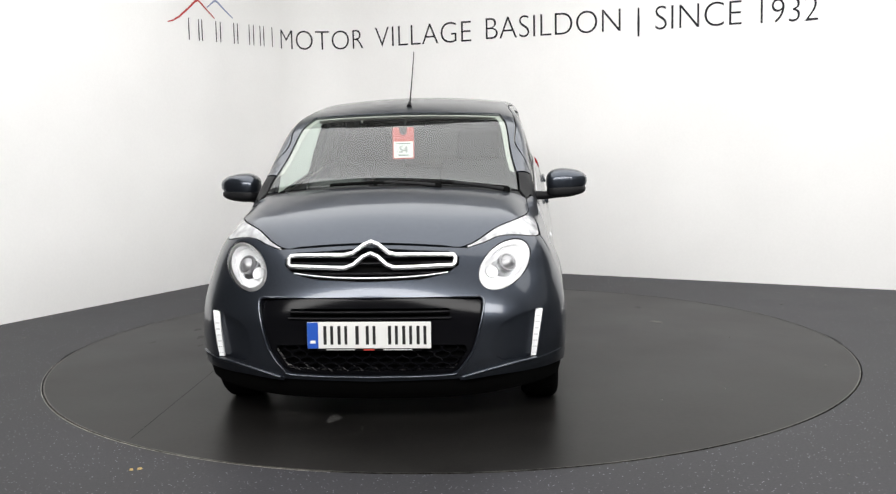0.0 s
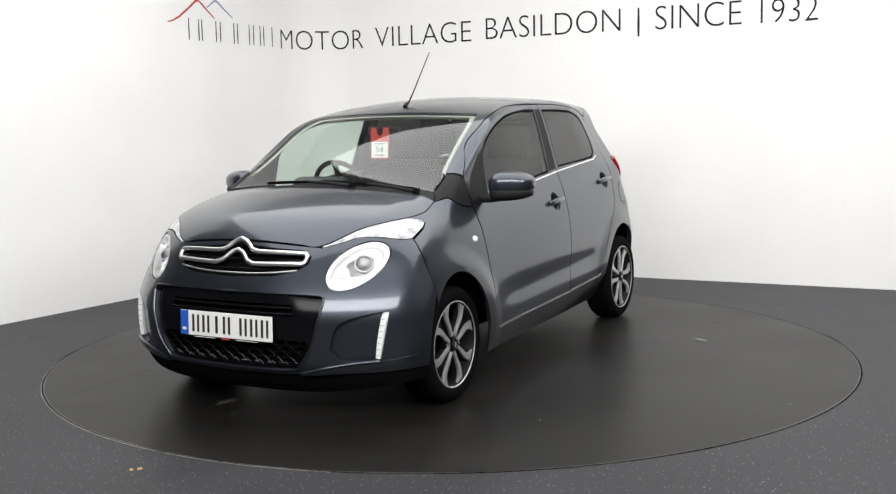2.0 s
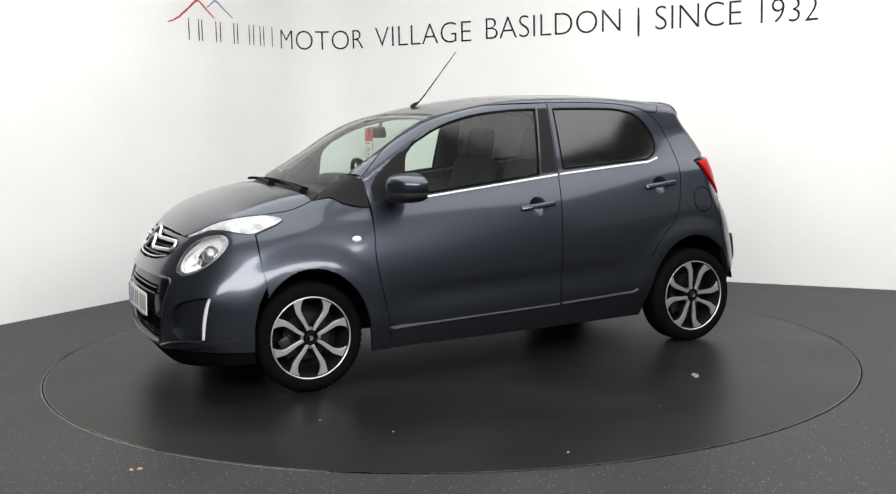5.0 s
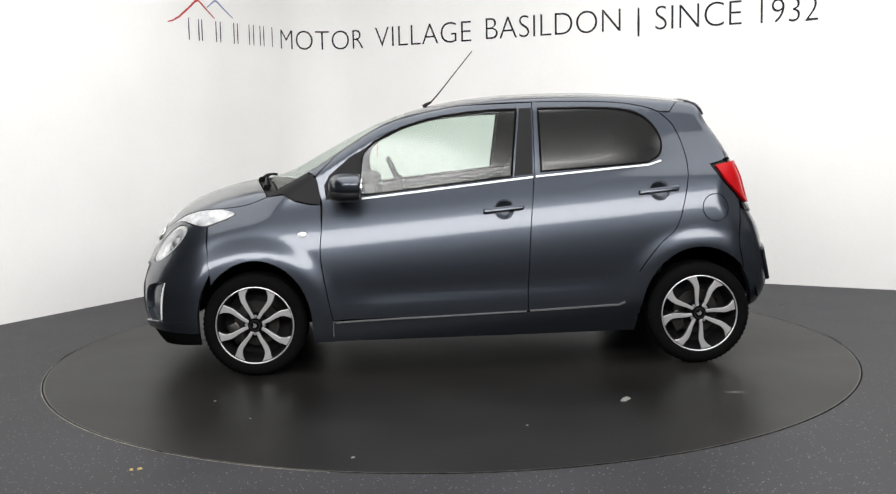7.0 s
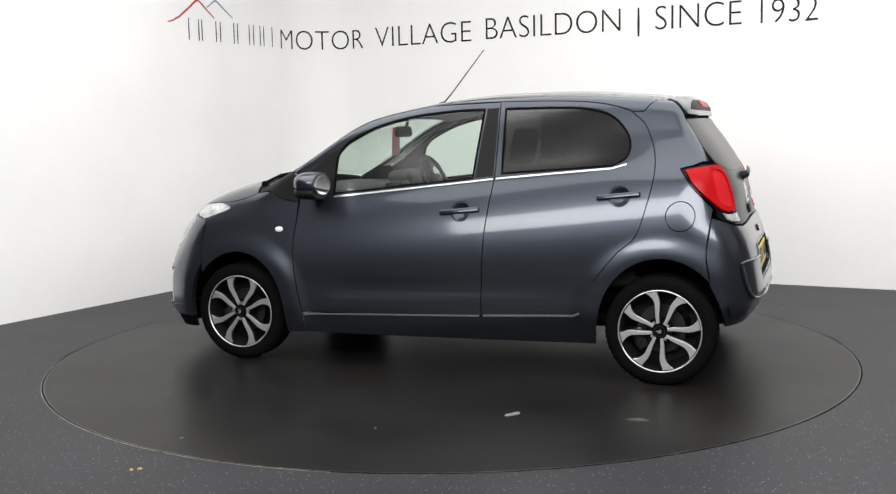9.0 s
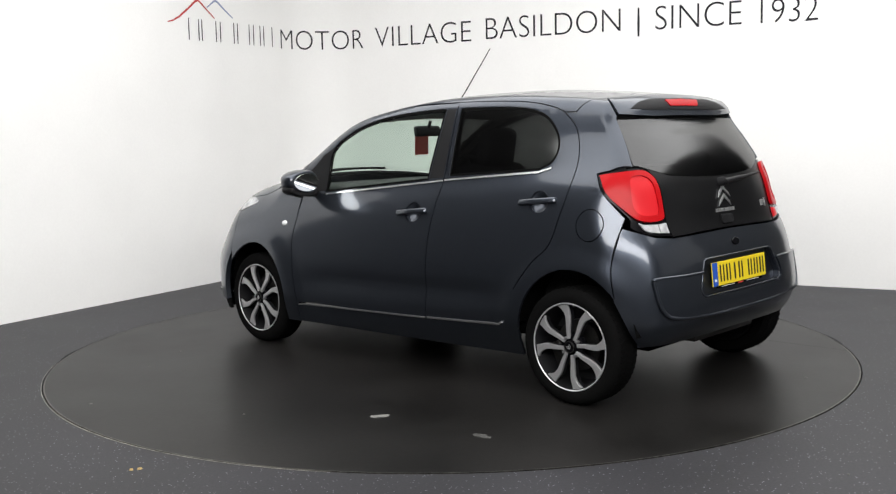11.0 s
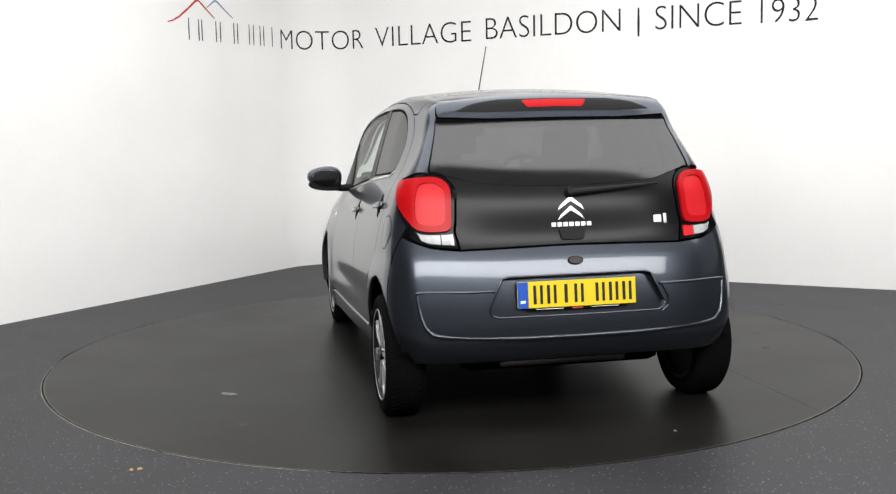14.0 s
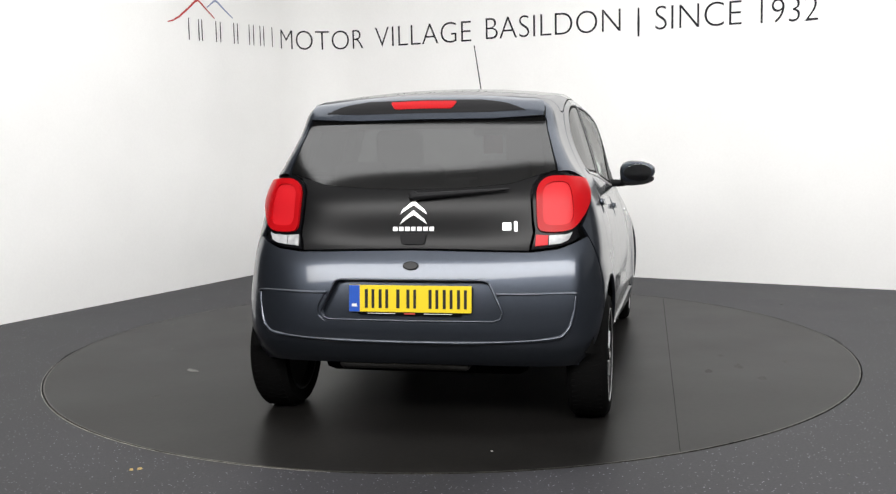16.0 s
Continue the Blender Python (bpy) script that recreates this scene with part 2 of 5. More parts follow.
mesh_object("ceiling", [(x, y, z) for z in (ROOM_H, ROOM_H + 0.15) for x, y in ((X_L - 1, Y_BACK - 1), (X_R + 1, Y_BACK - 1), (X_R + 1, 5.5), (X_L - 1, 5.5))],
            [(0, 1, 2, 3), (7, 6, 5, 4), (0, 4, 5, 1), (1, 5, 6, 2), (2, 6, 7, 3), (3, 7, 4, 0)], CEIL, None, "plain grey studio ceiling", False, "structure", "ceiling")

# floor with a round well for the turntable
DISC_R, N_RIM = 2.228, 160
ring = [(math.cos(2 * math.pi * i / N_RIM), math.sin(2 * math.pi * i / N_RIM)) for i in range(N_RIM)]
vs, fs = [], []
for r, z in ((DISC_R + 0.004, -0.03), (DISC_R + 0.004, -0.0005), (DISC_R + 0.006, 0.0), (2.8, 0.0), (14.0, 0.0)):
    vs += [(r * c, r * s, z) for c, s in ring]
for k in range(4):
    for i in range(N_RIM):
        j = (i + 1) % N_RIM
        fs.append((k * N_RIM + i, k * N_RIM + j, (k + 1) * N_RIM + j, (k + 1) * N_RIM + i))
floor = mesh_object("floor", vs, fs, FLOOR, None, "dark grey speckled vinyl studio floor", False, "structure", "floor")
pit = mesh_object("floor_pit", [(2.6 * c, 2.6 * s, -0.03) for c, s in ring], [tuple(range(N_RIM))], GAP, None, "dark pit beneath the turntable", False, "structure", "floor")

# turntable
turntable = new("turntable")
tagged(turntable, "large round dark rubber-topped turntable set flush in the floor", "turntable")
bm = bmesh.new()
lathe(bm, [(0.0005, 0.0), (1.0, 0.0), (2.0, 0.0), (DISC_R - 0.010, 0.0)], Matrix(), N_RIM)
part("deck", bm, DISC, turntable, "scuffed dark rubber deck")
bm = bmesh.new()
lathe(bm, [(DISC_R - 0.010, 0.0), (DISC_R - 0.0095, 0.0012), (DISC_R - 0.0035, 0.0012), (DISC_R - 0.003, -0.025)], Matrix(), N_RIM)
part("edge_trim", bm, RIM_METAL, turntable, "thin worn metal edge trim")

# ---------------------------------------------------------------- car: one smooth hull, cut into panels
# car space: x forward, y to its left, z up, origin on the ground midway between the axles
from mathutils.geometry import delaunay_2d_cdt


class Smooth:
    """A smooth curve through (x, y) stations: monotone cubic, then softened over a width."""

    def __init__(self, xs, ys, width=0.03):
        xs, ys = np.array(xs, float), np.array(ys, float)
        h, d = np.diff(xs), np.diff(ys) / np.diff(xs)
        m = np.zeros(len(xs))
        m[0], m[-1] = d[0], d[-1]
        for i in range(1, len(xs) - 1):
            if d[i - 1] * d[i] > 0:
                w1, w2 = 2 * h[i] + h[i - 1], h[i] + 2 * h[i - 1]
                m[i] = (w1 + w2) / (w1 / d[i - 1] + w2 / d[i])
        g = np.linspace(xs[0] - 0.3, xs[-1] + 0.3, 1600)
        k = np.clip(np.searchsorted(xs, g) - 1, 0, len(h) - 1)
        t = (g - xs[k]) / h[k]
        tc = np.clip(t, 0, 1)
        v = (ys[k] * (2 * tc**3 - 3 * tc**2 + 1) + h[k] * m[k] * (tc**3 - 2 * tc**2 + tc) + ys[k + 1] * (3 * tc**2 - 2 * tc**3) + h[k] * m[k + 1] * (tc**3 - tc**2))
        v += np.where(t < 0, m[0] * h[0] * t, 0) + np.where(t > 1, m[-1] * h[-1] * (t - 1), 0)
        step = g[1] - g[0]
        n = max(1, int(3 * width / step))
        ker = np.exp(-0.5 * (np.arange(-n, n + 1) * step / width) ** 2)
        ker /= ker.sum()
        pad = np.concatenate([2 * v[0] - v[n:0:-1], v, 2 * v[-1] - v[-2:-n - 2:-1]])
        self.g, self.v = g, np.convolve(pad, ker, "valid")

    def __call__(self, x):
        return np.interp(x, self.g, self.v)


TOP = Smooth([-1.45, -1.25, -1.07, -0.88, -0.56, -0.25, 0.07, 0.22, 0.39, 0.55, 0.71, 0.84, 0.96, 1.05, 1.13, 1.20, 1.28, 1.38, 1.50, 1.60, 1.70, 1.80],
             [1.35, 1.402, 1.428, 1.445, 1.460, 1.455, 1.427, 1.400, 1.354, 1.294, 1.217, 1.147, 1.080, 1.038, 1.014, 1.002, 0.989, 0.965, 0.927, 0.882, 0.818, 0.735], 0.025)
NOSE = Smooth([0.05, 0.12, 0.2, 0.3, 0.4, 0.5, 0.58, 0.66, 0.74, 0.82, 0.92], [1.66, 1.755, 1.815, 1.845, 1.852, 1.846, 1.828, 1.798, 1.762, 1.725, 1.66])
TAIL = Smooth([0.15, 0.25, 0.34, 0.42, 0.50, 0.60, 0.71, 0.80, 0.95, 1.07, 1.20, 1.29, 1.33, 1.37, 1.41, 1.47],
              [1.43, 1.525, 1.600, 1.625, 1.617, 1.600, 1.570, 1.530, 1.503, 1.450, 1.366, 1.300, 1.284, 1.270, 1.240, 1.15], 0.016)
WAIST = Smooth([-1.7, -1.3, -1.0, 0.0, 0.6, 1.0, 1.4, 1.8], [0.655, 0.672, 0.684, 0.696, 0.703, 0.715, 0.715, 0.70], 0.1)
SIDE = Smooth([-0.95, -0.80, -0.72, -0.66, -0.55, -0.45, -0.35, -0.25, -0.17, -0.10, -0.05, 0.0, 0.10, 0.25, 0.40, 0.50],
              [-0.02, 0.056, 0.088, 0.099, 0.107, 0.106, 0.100, 0.086, 0.067, 0.044, 0.024, 0.0, -0.028, -0.073, -0.124, -0.168], 0.024)
HUB_Z, HUB_X, TYRE_R = 0.270, 1.170, 0.271


def smax(a, b, k):
    h = np.maximum(k - np.abs(a - b), 0) / k
    return np.maximum(a, b) + h * h * k * 0.25


def ramp01(x, a, b):
    t = np.clip((x - a) / (b - a), 0, 1)
    return t * t * (3 - 2 * t)


def hull(p):
    """Below zero inside the car's outer skin."""
    x, y, z = p[..., 0], np.abs(p[..., 1]), p[..., 2]
    side = WAIST(x) + SIDE(z - (0.966 - 0.098 * x))
    side = side + 0.036 * ramp01(x, -0.2, 0.45) * ramp01(z, 0.92, 1.30) - 0.050 * ramp01(-x, 0.7, 1.3) * ramp01(z, 0.98, 1.25)
    for hx in (HUB_X, -HUB_X):
        r = np.hypot(x - hx, z - HUB_Z)
        side = side + 0.013 * (1 - ramp01(r, 0.36, 0.475)) * ramp01(z, 0.12, 0.38)
    side = side - 0.013 * np.exp(-((z - 0.445 + 0.03 * x) / 0.062) ** 2) * ramp01(x, -0.95, -0.55) * (1 - ramp01(x, 0.45, 0.85))
    bow = x + 0.20 * y * y * ramp01(x, 0.35, 0.8)
    top = TOP(bow) - (0.12 - 0.055 * ramp01(x, 0.1, 0.5) * (1 - ramp01(x, 0.9, 1.1))) * y * y
    low = 1 - ramp01(z, 0.45, 0.68)
    nose = NOSE(z) - (1 - low) * 0.56 * y**2.6 - low * 0.60 * y**3.4
    rise = ramp01(z, 0.75, 0.95)
    tail = TAIL(z) - rise * 0.50 * y**4 - (1 - rise) * 0.46 * y**5.0
    k_edge = 0.045 + 0.095 * ramp01(x, 0.9, 1.2)
    f = smax(y - side, (z - top) * 0.85, k_edge)
    f = smax(f, x - nose, 0.12)
    return smax(f, -x - tail, 0.045 + 0.085 * (1 - ramp01(z, 0.8, 1.2)))


def march(start, way, far=1.6):
    """Where rays from inside leave the hull."""
    lo, hi = np.zeros(len(start)), np.full(len(start), far)
    for _ in range(34):
        mid = (lo + hi) / 2
        inside = hull(start + way * mid[:, None]) < 0
        lo, hi = np.where(inside, mid, lo), np.where(inside, hi, mid)
    return start + way * ((lo + hi) / 2)[:, None]


def one(start, way):
    return march(np.array([start], float), np.array([way], float))[0]


def S(x, z):
    return one((x, 0, z), (0, 1, 0))


def T(x, y):
    return one((x, y, 0.6), (0, 0, 1))


def FP(y, z):
    return one((0.9, y, z), (1, 0, 0))


def RP(y, z):
    return one((-0.8, y, z), (-1, 0, 0))


def normals(p):
    e = 0.002
    g = np.stack([hull(p + np.eye(3)[i] * e) - hull(p - np.eye(3)[i] * e) for i in range(3)], -1)
    return g / np.linalg.norm(g, axis=1, keepdims=True)


class Barrel:
    """Flattens the hull about its long axis."""
    C, K = 0.72, 0.75

    def flat(self, p):
        return np.stack([p[:, 0], self.K * np.arctan2(p[:, 1], p[:, 2] - self.C)], -1)

    def rays(self, q):
        a, o = q[:, 1] / self.K, np.zeros(len(q))
        return np.stack([q[:, 0], o, o + self.C], -1), np.stack([o, np.sin(a), np.cos(a)], -1)


class End:
    """Flattens the front or the rear of the hull about an upright axis."""
    def __init__(self, x0, sign):
        self.x0, self.sign, self.K = x0, sign, 0.85

    def flat(self, p):
        return np.stack([self.K * np.arctan2(p[:, 1], self.sign * (p[:, 0] - self.x0)), p[:, 2]], -1)

    def rays(self, q):
        a, o = q[:, 0] / self.K, np.zeros(len(q))
        return np.stack([o + self.x0, o, q[:, 1]], -1), np.stack([self.sign * np.cos(a), np.sin(a), o], -1)


BARREL, FRONT, REAR = Barrel(), End(0.85, 1), End(-0.75, -1)


def bend(*pts, n=8):
    """A smooth run through surface points (Catmull-Rom)."""
    p = [np.array(q) for q in pts]
    p = [2 * p[0] - p[1]] + p + [2 * p[-1] - p[-2]]
    out = []
    for i in range(1, len(p) - 2):
        for k in range(n):
            t = k / n
            a, b, c, d = p[i - 1:i + 3]
            out.append(0.5 * (2 * b + (c - a) * t + (2 * a - 5 * b + 4 * c - d) * t * t + (3 * b - 3 * c + d - a) * t**3))
    return out + [p[-2]]


def mirror(run):
    return [np.array((q[0], -q[1], q[2])) for q in run]


def both(run):
    """Close a run that goes from the middle line round the left side back to the middle line."""
    return list(run) + mirror(run)[::-1]


def spaced(q, step):
    """Even points on a closed flat outline that keep its corners."""
    out = []
    for a, b in zip(q, np.roll(q, -1, 0)):
        d = np.linalg.norm(b - a)
        if d < 1e-5:
            continue
        for k in range(max(1, int(round(d / step)))):
            out.append(a + (b - a) * k / max(1, int(round(d / step))))
    return np.array(out)


def area2(q):
    r = np.roll(q, -1, 0)
    return (q[:, 0] * r[:, 1] - r[:, 0] * q[:, 1]).sum()


def inset(q, d):
    """Move a closed flat outline inwards by d."""
    e = np.roll(q, -1, 0) - np.roll(q, 1, 0)
    n = np.stack([-e[:, 1], e[:, 0]], -1)
    n /= np.maximum(np.linalg.norm(n, axis=1, keepdims=True), 1e-9)
    return q + n * d * (1 if area2(q) > 0 else -1)


def inside(pts, q):
    r = np.zeros(len(pts), bool)
    for a, b in zip(q, np.roll(q, -1, 0)):
        cross = (a[1] > pts[:, 1]) != (b[1] > pts[:, 1])
        with np.errstate(all="ignore"):
            xx = a[0] + (pts[:, 1] - a[1]) * (b[0] - a[0]) / (b[1] - a[1])
        r ^= cross & (pts[:, 0] < xx)
    return r


def skin(name, outline, proj, mat, parent, label="", holes=(), gap=0.0025, out=0.0, step=0.03, edge=0.02, depth=0.014, solid=0.0, crown=0.0, flip=False):
    """A panel cut out of the hull: surface points of its outline and holes, flattened, meshed and laid back on the hull.
    out: how proud it stands; depth: how far its edges turn in; solid: thickness of a closed sheet; flip: its mirror image."""
    loops = []
    for i, run in enumerate([outline, *holes]):
        q = spaced(proj.flat(np.array(run, float)), edge)
        q = inset(q, gap if i == 0 else -gap)
        loops += [q, inset(q, 0.004 if i == 0 else -0.004)]
    lo, hi = loops[0].min(0), loops[0].max(0)
    gx, gy = np.meshgrid(np.arange(lo[0], hi[0], step), np.arange(lo[1], hi[1], step))
    gx = gx + (np.arange(gx.shape[0]) % 2)[:, None] * step / 2
    grid = np.stack([gx.ravel(), gy.ravel()], -1)
    keep = inside(grid, inset(loops[0], 0.012))
    for k in range(2, len(loops), 2):
        keep &= ~inside(grid, inset(loops[k], -0.012))
    pts, edges, base = [], [], 0
    for q in loops:
        pts.append(q)
        edges += [(base + i, base + (i + 1) % len(q)) for i in range(len(q))]
        base += len(q)
    pts = np.concatenate(pts + [grid[keep]])
    v2, e2, f2, ov, _, _ = delaunay_2d_cdt([Vector(p) for p in pts], edges, [], 0, 1e-6)
    q = np.array([tuple(v) for v in v2])
    tri = np.array([f for f in f2 if len(f) == 3])
    mid = q[tri].mean(1)
    ok = inside(mid, loops[0])
    for k in range(2, len(loops), 2):
        ok &= ~inside(mid, loops[k])
    tri = tri[ok]
    p3 = march(*proj.rays(q))
    nn = normals(p3)
    # rim vertices drop a little, so the edge catches light as a rolled edge
    rim = np.zeros(len(q), bool)
    start = 0
    for k, l in enumerate(loops):
        if k % 2 == 0:
            for i, o in enumerate(ov):
                if any(start <= s < start + len(l) for s in o):
                    rim[i] = True
        start += len(l)
    lift = np.full(len(q), out) - rim * 0.0022
    if crown:
        lo2, hi2 = loops[0].min(0), loops[0].max(0)
        c2 = (q - (lo2 + hi2) / 2) / ((hi2 - lo2) / 2)
        lift += crown * np.clip(1 - (c2**2).sum(1), 0, 1)
    p3 = p3 + nn * lift[:, None]
    a, b, c = p3[tri[:, 0]], p3[tri[:, 1]], p3[tri[:, 2]]
    turn = (np.cross(b - a, c - a) * nn[tri[:, 0]]).sum(1) < 0
    tri[turn] = tri[turn][:, ::-1]
    # rim edges: those used by a single triangle
    count = {}
    for t in tri:
        for i in range(3):
            e = (int(t[i]), int(t[(i + 1) % 3]))
            key = (min(e), max(e))
            count[key] = None if key in count else e
    border = [e for e in count.values() if e]
    verts, faces = list(p3), [tuple(int(i) for i in t) for t in tri]
    low, d = {}, solid or depth
    if solid:
        for i in range(len(p3)):
            low[i] = len(verts)
            verts.append(p3[i] - nn[i] * d)
        faces += [tuple(low[i] for i in f[::-1]) for f in faces]
    else:
        for i in {v for e in border for v in e}:
            low[i] = len(verts)
            verts.append(p3[i] - nn[i] * d)
    n_top = len(faces)
    faces += [(e[1], e[0], low[e[0]], low[e[1]]) for e in border]
    verts = np.array(verts)
    if flip:
        verts = verts * np.array((1, -1, 1))
        faces = [f[::-1] for f in faces]
    me = bpy.data.meshes.new(name)
    me.from_pydata(verts.tolist(), [], faces)
    me.materials.append(mat)
    me.polygons.foreach_set("use_smooth", [i < n_top for i in range(len(faces))])
    # exact hull normals on the skin
    sgn = np.array((1, -1, 1)) if flip else np.ones(3)
    vn = nn * sgn
    if not crown:
        cn, k = [], 0
        for f in me.polygons:
            for vi in f.vertices:
                if f.index < len(tri) and not rim[vi]:
                    cn.append(tuple(vn[vi]))
                elif f.index < len(tri):
                    cn.append(tuple(vn[vi]))
                elif f.index < n_top:
                    cn.append(tuple(-vn[vi - len(p3)]))
                else:
                    cn.append(tuple(f.normal))
        me.normals_split_custom_set(cn)
    ob = new(name, me)
    ob.parent = parent
    return tagged(ob, label)


def shrink(run, proj, d):
    """The same outline on the hull, drawn in by d."""
    q = inset(spaced(proj.flat(np.array(run, float)), 0.02), d)
    return list(march(*proj.rays(q)))


def pair(name, outline, proj, mat, parent, label="", holes=(), **kw):
    a = skin(name, outline, proj, mat, parent, label, holes, **kw)
    b = skin(name, outline, proj, mat, parent, label, holes, flip=True, **kw)
    return a, b


def arch(cx, a0, a1, n=16, rx=0.300, rz=0.352):
    return [S(cx + rx * math.cos(radians(a0 + (a1 - a0) * i / n)), HUB_Z + rz * math.sin(radians(a0 + (a1 - a0) * i / n))) for i in range(n + 1)]


car = new("car")
tagged(car, "small dark grey-blue metallic five-door hatchback on a turntable", "car")

# roof with windscreen pillars
door_top = bend(S(0.80, 1.075), S(0.67, 1.185), S(0.52, 1.272), S(0.37, 1.33), S(0.07, 1.388), S(-0.31, 1.402), S(-0.75, 1.392), S(-0.93, 1.362), S(-1.0, 1.335))
screen_side = bend(T(0.355, 0.505), T(0.62, 0.56), T(0.895, 0.605))
screen_low = bend(T(0.895, 0.605), T(0.97, 0.614), T(1.045, 0.618))
skin("roof", both([T(0.372, 0.0), T(0.370, 0.25)] + screen_side + [S(0.84, 1.035)] + door_top + bend(S(-1.06, 1.335), T(-1.15, 0.44), T(-1.185, 0.2), T(-1.19, 0.0))),
     BARREL, PAINT, car, "curved metallic roof panel")
skin("windscreen", both([T(1.145, 0.0), T(1.118, 0.3), T(1.065, 0.54)] + screen_low[::-1] + screen_side[::-1][1:] + [T(0.370, 0.25), T(0.372, 0.0)]), BARREL, SCREEN_GLASS, car, "clear laminated windscreen", out=-0.002, depth=0.004).visible_shadow = False
hood_side = bend(T(1.10, 0.655), T(1.2, 0.666), T(1.3, 0.660), T(1.42, 0.625))
hood_front = bend(T(1.42, 0.625), T(1.54, 0.53), FP(0.40, 0.772), FP(0.30, 0.776), FP(0.15, 0.786), FP(0.0, 0.790))
skin("bonnet", both(bend(T(1.205, 0.0), T(1.182, 0.3), T(1.125, 0.57), T(1.10, 0.65)) + hood_side + hood_front), BARREL, PAINT, car, "smooth metallic bonnet")
skin("scuttle_panel", both([T(1.148, 0.0), T(1.121, 0.3), T(1.068, 0.54), T(1.05, 0.622), T(1.095, 0.652), T(1.125, 0.57), T(1.182, 0.3), T(1.205, 0.0)]), BARREL, SATIN_BLACK, car, "black plastic scuttle panel", out=-0.008)
pair("pillar_trim", [T(0.90, 0.61), T(0.97, 0.618), T(1.048, 0.624), T(1.092, 0.658), S(1.02, 0.945), S(0.955, 0.912), S(0.885, 0.893), S(0.815, 0.885), S(0.82, 1.01)], BARREL, SATIN_BLACK, car, "black plastic corner trim", out=-0.001)

# front wings
pair("front_wing", hood_side[::-1][3:] + [S(1.02, 0.941), S(0.955, 0.908)] + bend(S(0.885, 0.889), S(0.815, 0.885)) + bend(S(0.81, 0.77), S(0.818, 0.62), S(0.79, 0.44), S(0.76, 0.29))
     + [S(0.76, 0.17), S(0.862, 0.17)] + [S(HUB_X - 0.30, 0.27)] + arch(HUB_X - 0.01, 170, 40, 14, 0.290, 0.340) + [S(1.40, 0.62), S(1.405, 0.785), S(1.30, 0.822), S(1.262, 0.845), T(1.27, 0.69)], BARREL, PAINT, car, "metallic front wing", step=0.018)

# doors with their window openings
front_glass = bend(S(0.615, 0.925), S(0.60, 1.12), S(0.56, 1.185)) + bend(S(0.53, 1.21), S(0.37, 1.287), S(0.16, 1.340), S(-0.08, 1.364), S(-0.235, 1.368)) + bend(S(-0.235, 1.368), S(-0.195, 1.008))
front_edge = bend(S(0.806, 0.885), S(0.81, 0.77), S(0.818, 0.62), S(0.79, 0.44), S(0.76, 0.285))
b_edge = bend(S(-0.26, 0.305), S(-0.262, 0.44), S(-0.28, 0.74), S(-0.31, 1.01), S(-0.316, 1.20), S(-0.316, 1.40))
front_door = bend(S(0.84, 1.03), S(0.80, 1.075))[:-1] + door_top[:33] + b_edge[::-1] + [S(0.2, 0.292)] + front_edge[::-1]
def cup_at(x, z):
    return [S(x + 0.052 * math.cos(2 * math.pi * i / 24), z + 0.050 * math.sin(2 * math.pi * i / 24)) for i in range(24)]


front_cup, rear_cup = cup_at(-0.144, 0.842), cup_at(-0.966, 0.922)
front_door_l, front_door_r = pair("front_door", front_door, BARREL, PAINT, car, "closed metallic front door", holes=[front_glass, front_cup], step=0.024)
rear_glass = [S(-0.345, 1.030), S(-0.343, 1.368)] + bend(S(-0.40, 1.370), S(-0.62, 1.368), S(-0.78, 1.358), S(-0.90, 1.322), S(-0.975, 1.25), S(-1.005, 1.175), S(-0.985, 1.105), S(-0.92, 1.068)) + [S(-0.8, 1.058)]
rear_edge = bend(S(-0.765, 0.325), S(-0.84, 0.49), S(-0.955, 0.64), S(-1.05, 0.73), S(-1.10, 0.88), S(-1.128, 1.02), S(-1.12, 1.14), S(-1.075, 1.26), S(-1.0, 1.335))
rear_door = b_edge + door_top[40:] + rear_edge[::-1][1:] + [S(-0.5, 0.315)]
rear_door_l, rear_door_r = pair("rear_door", rear_door, BARREL, PAINT, car, "closed metallic rear door", holes=[rear_glass, rear_cup], step=0.024)
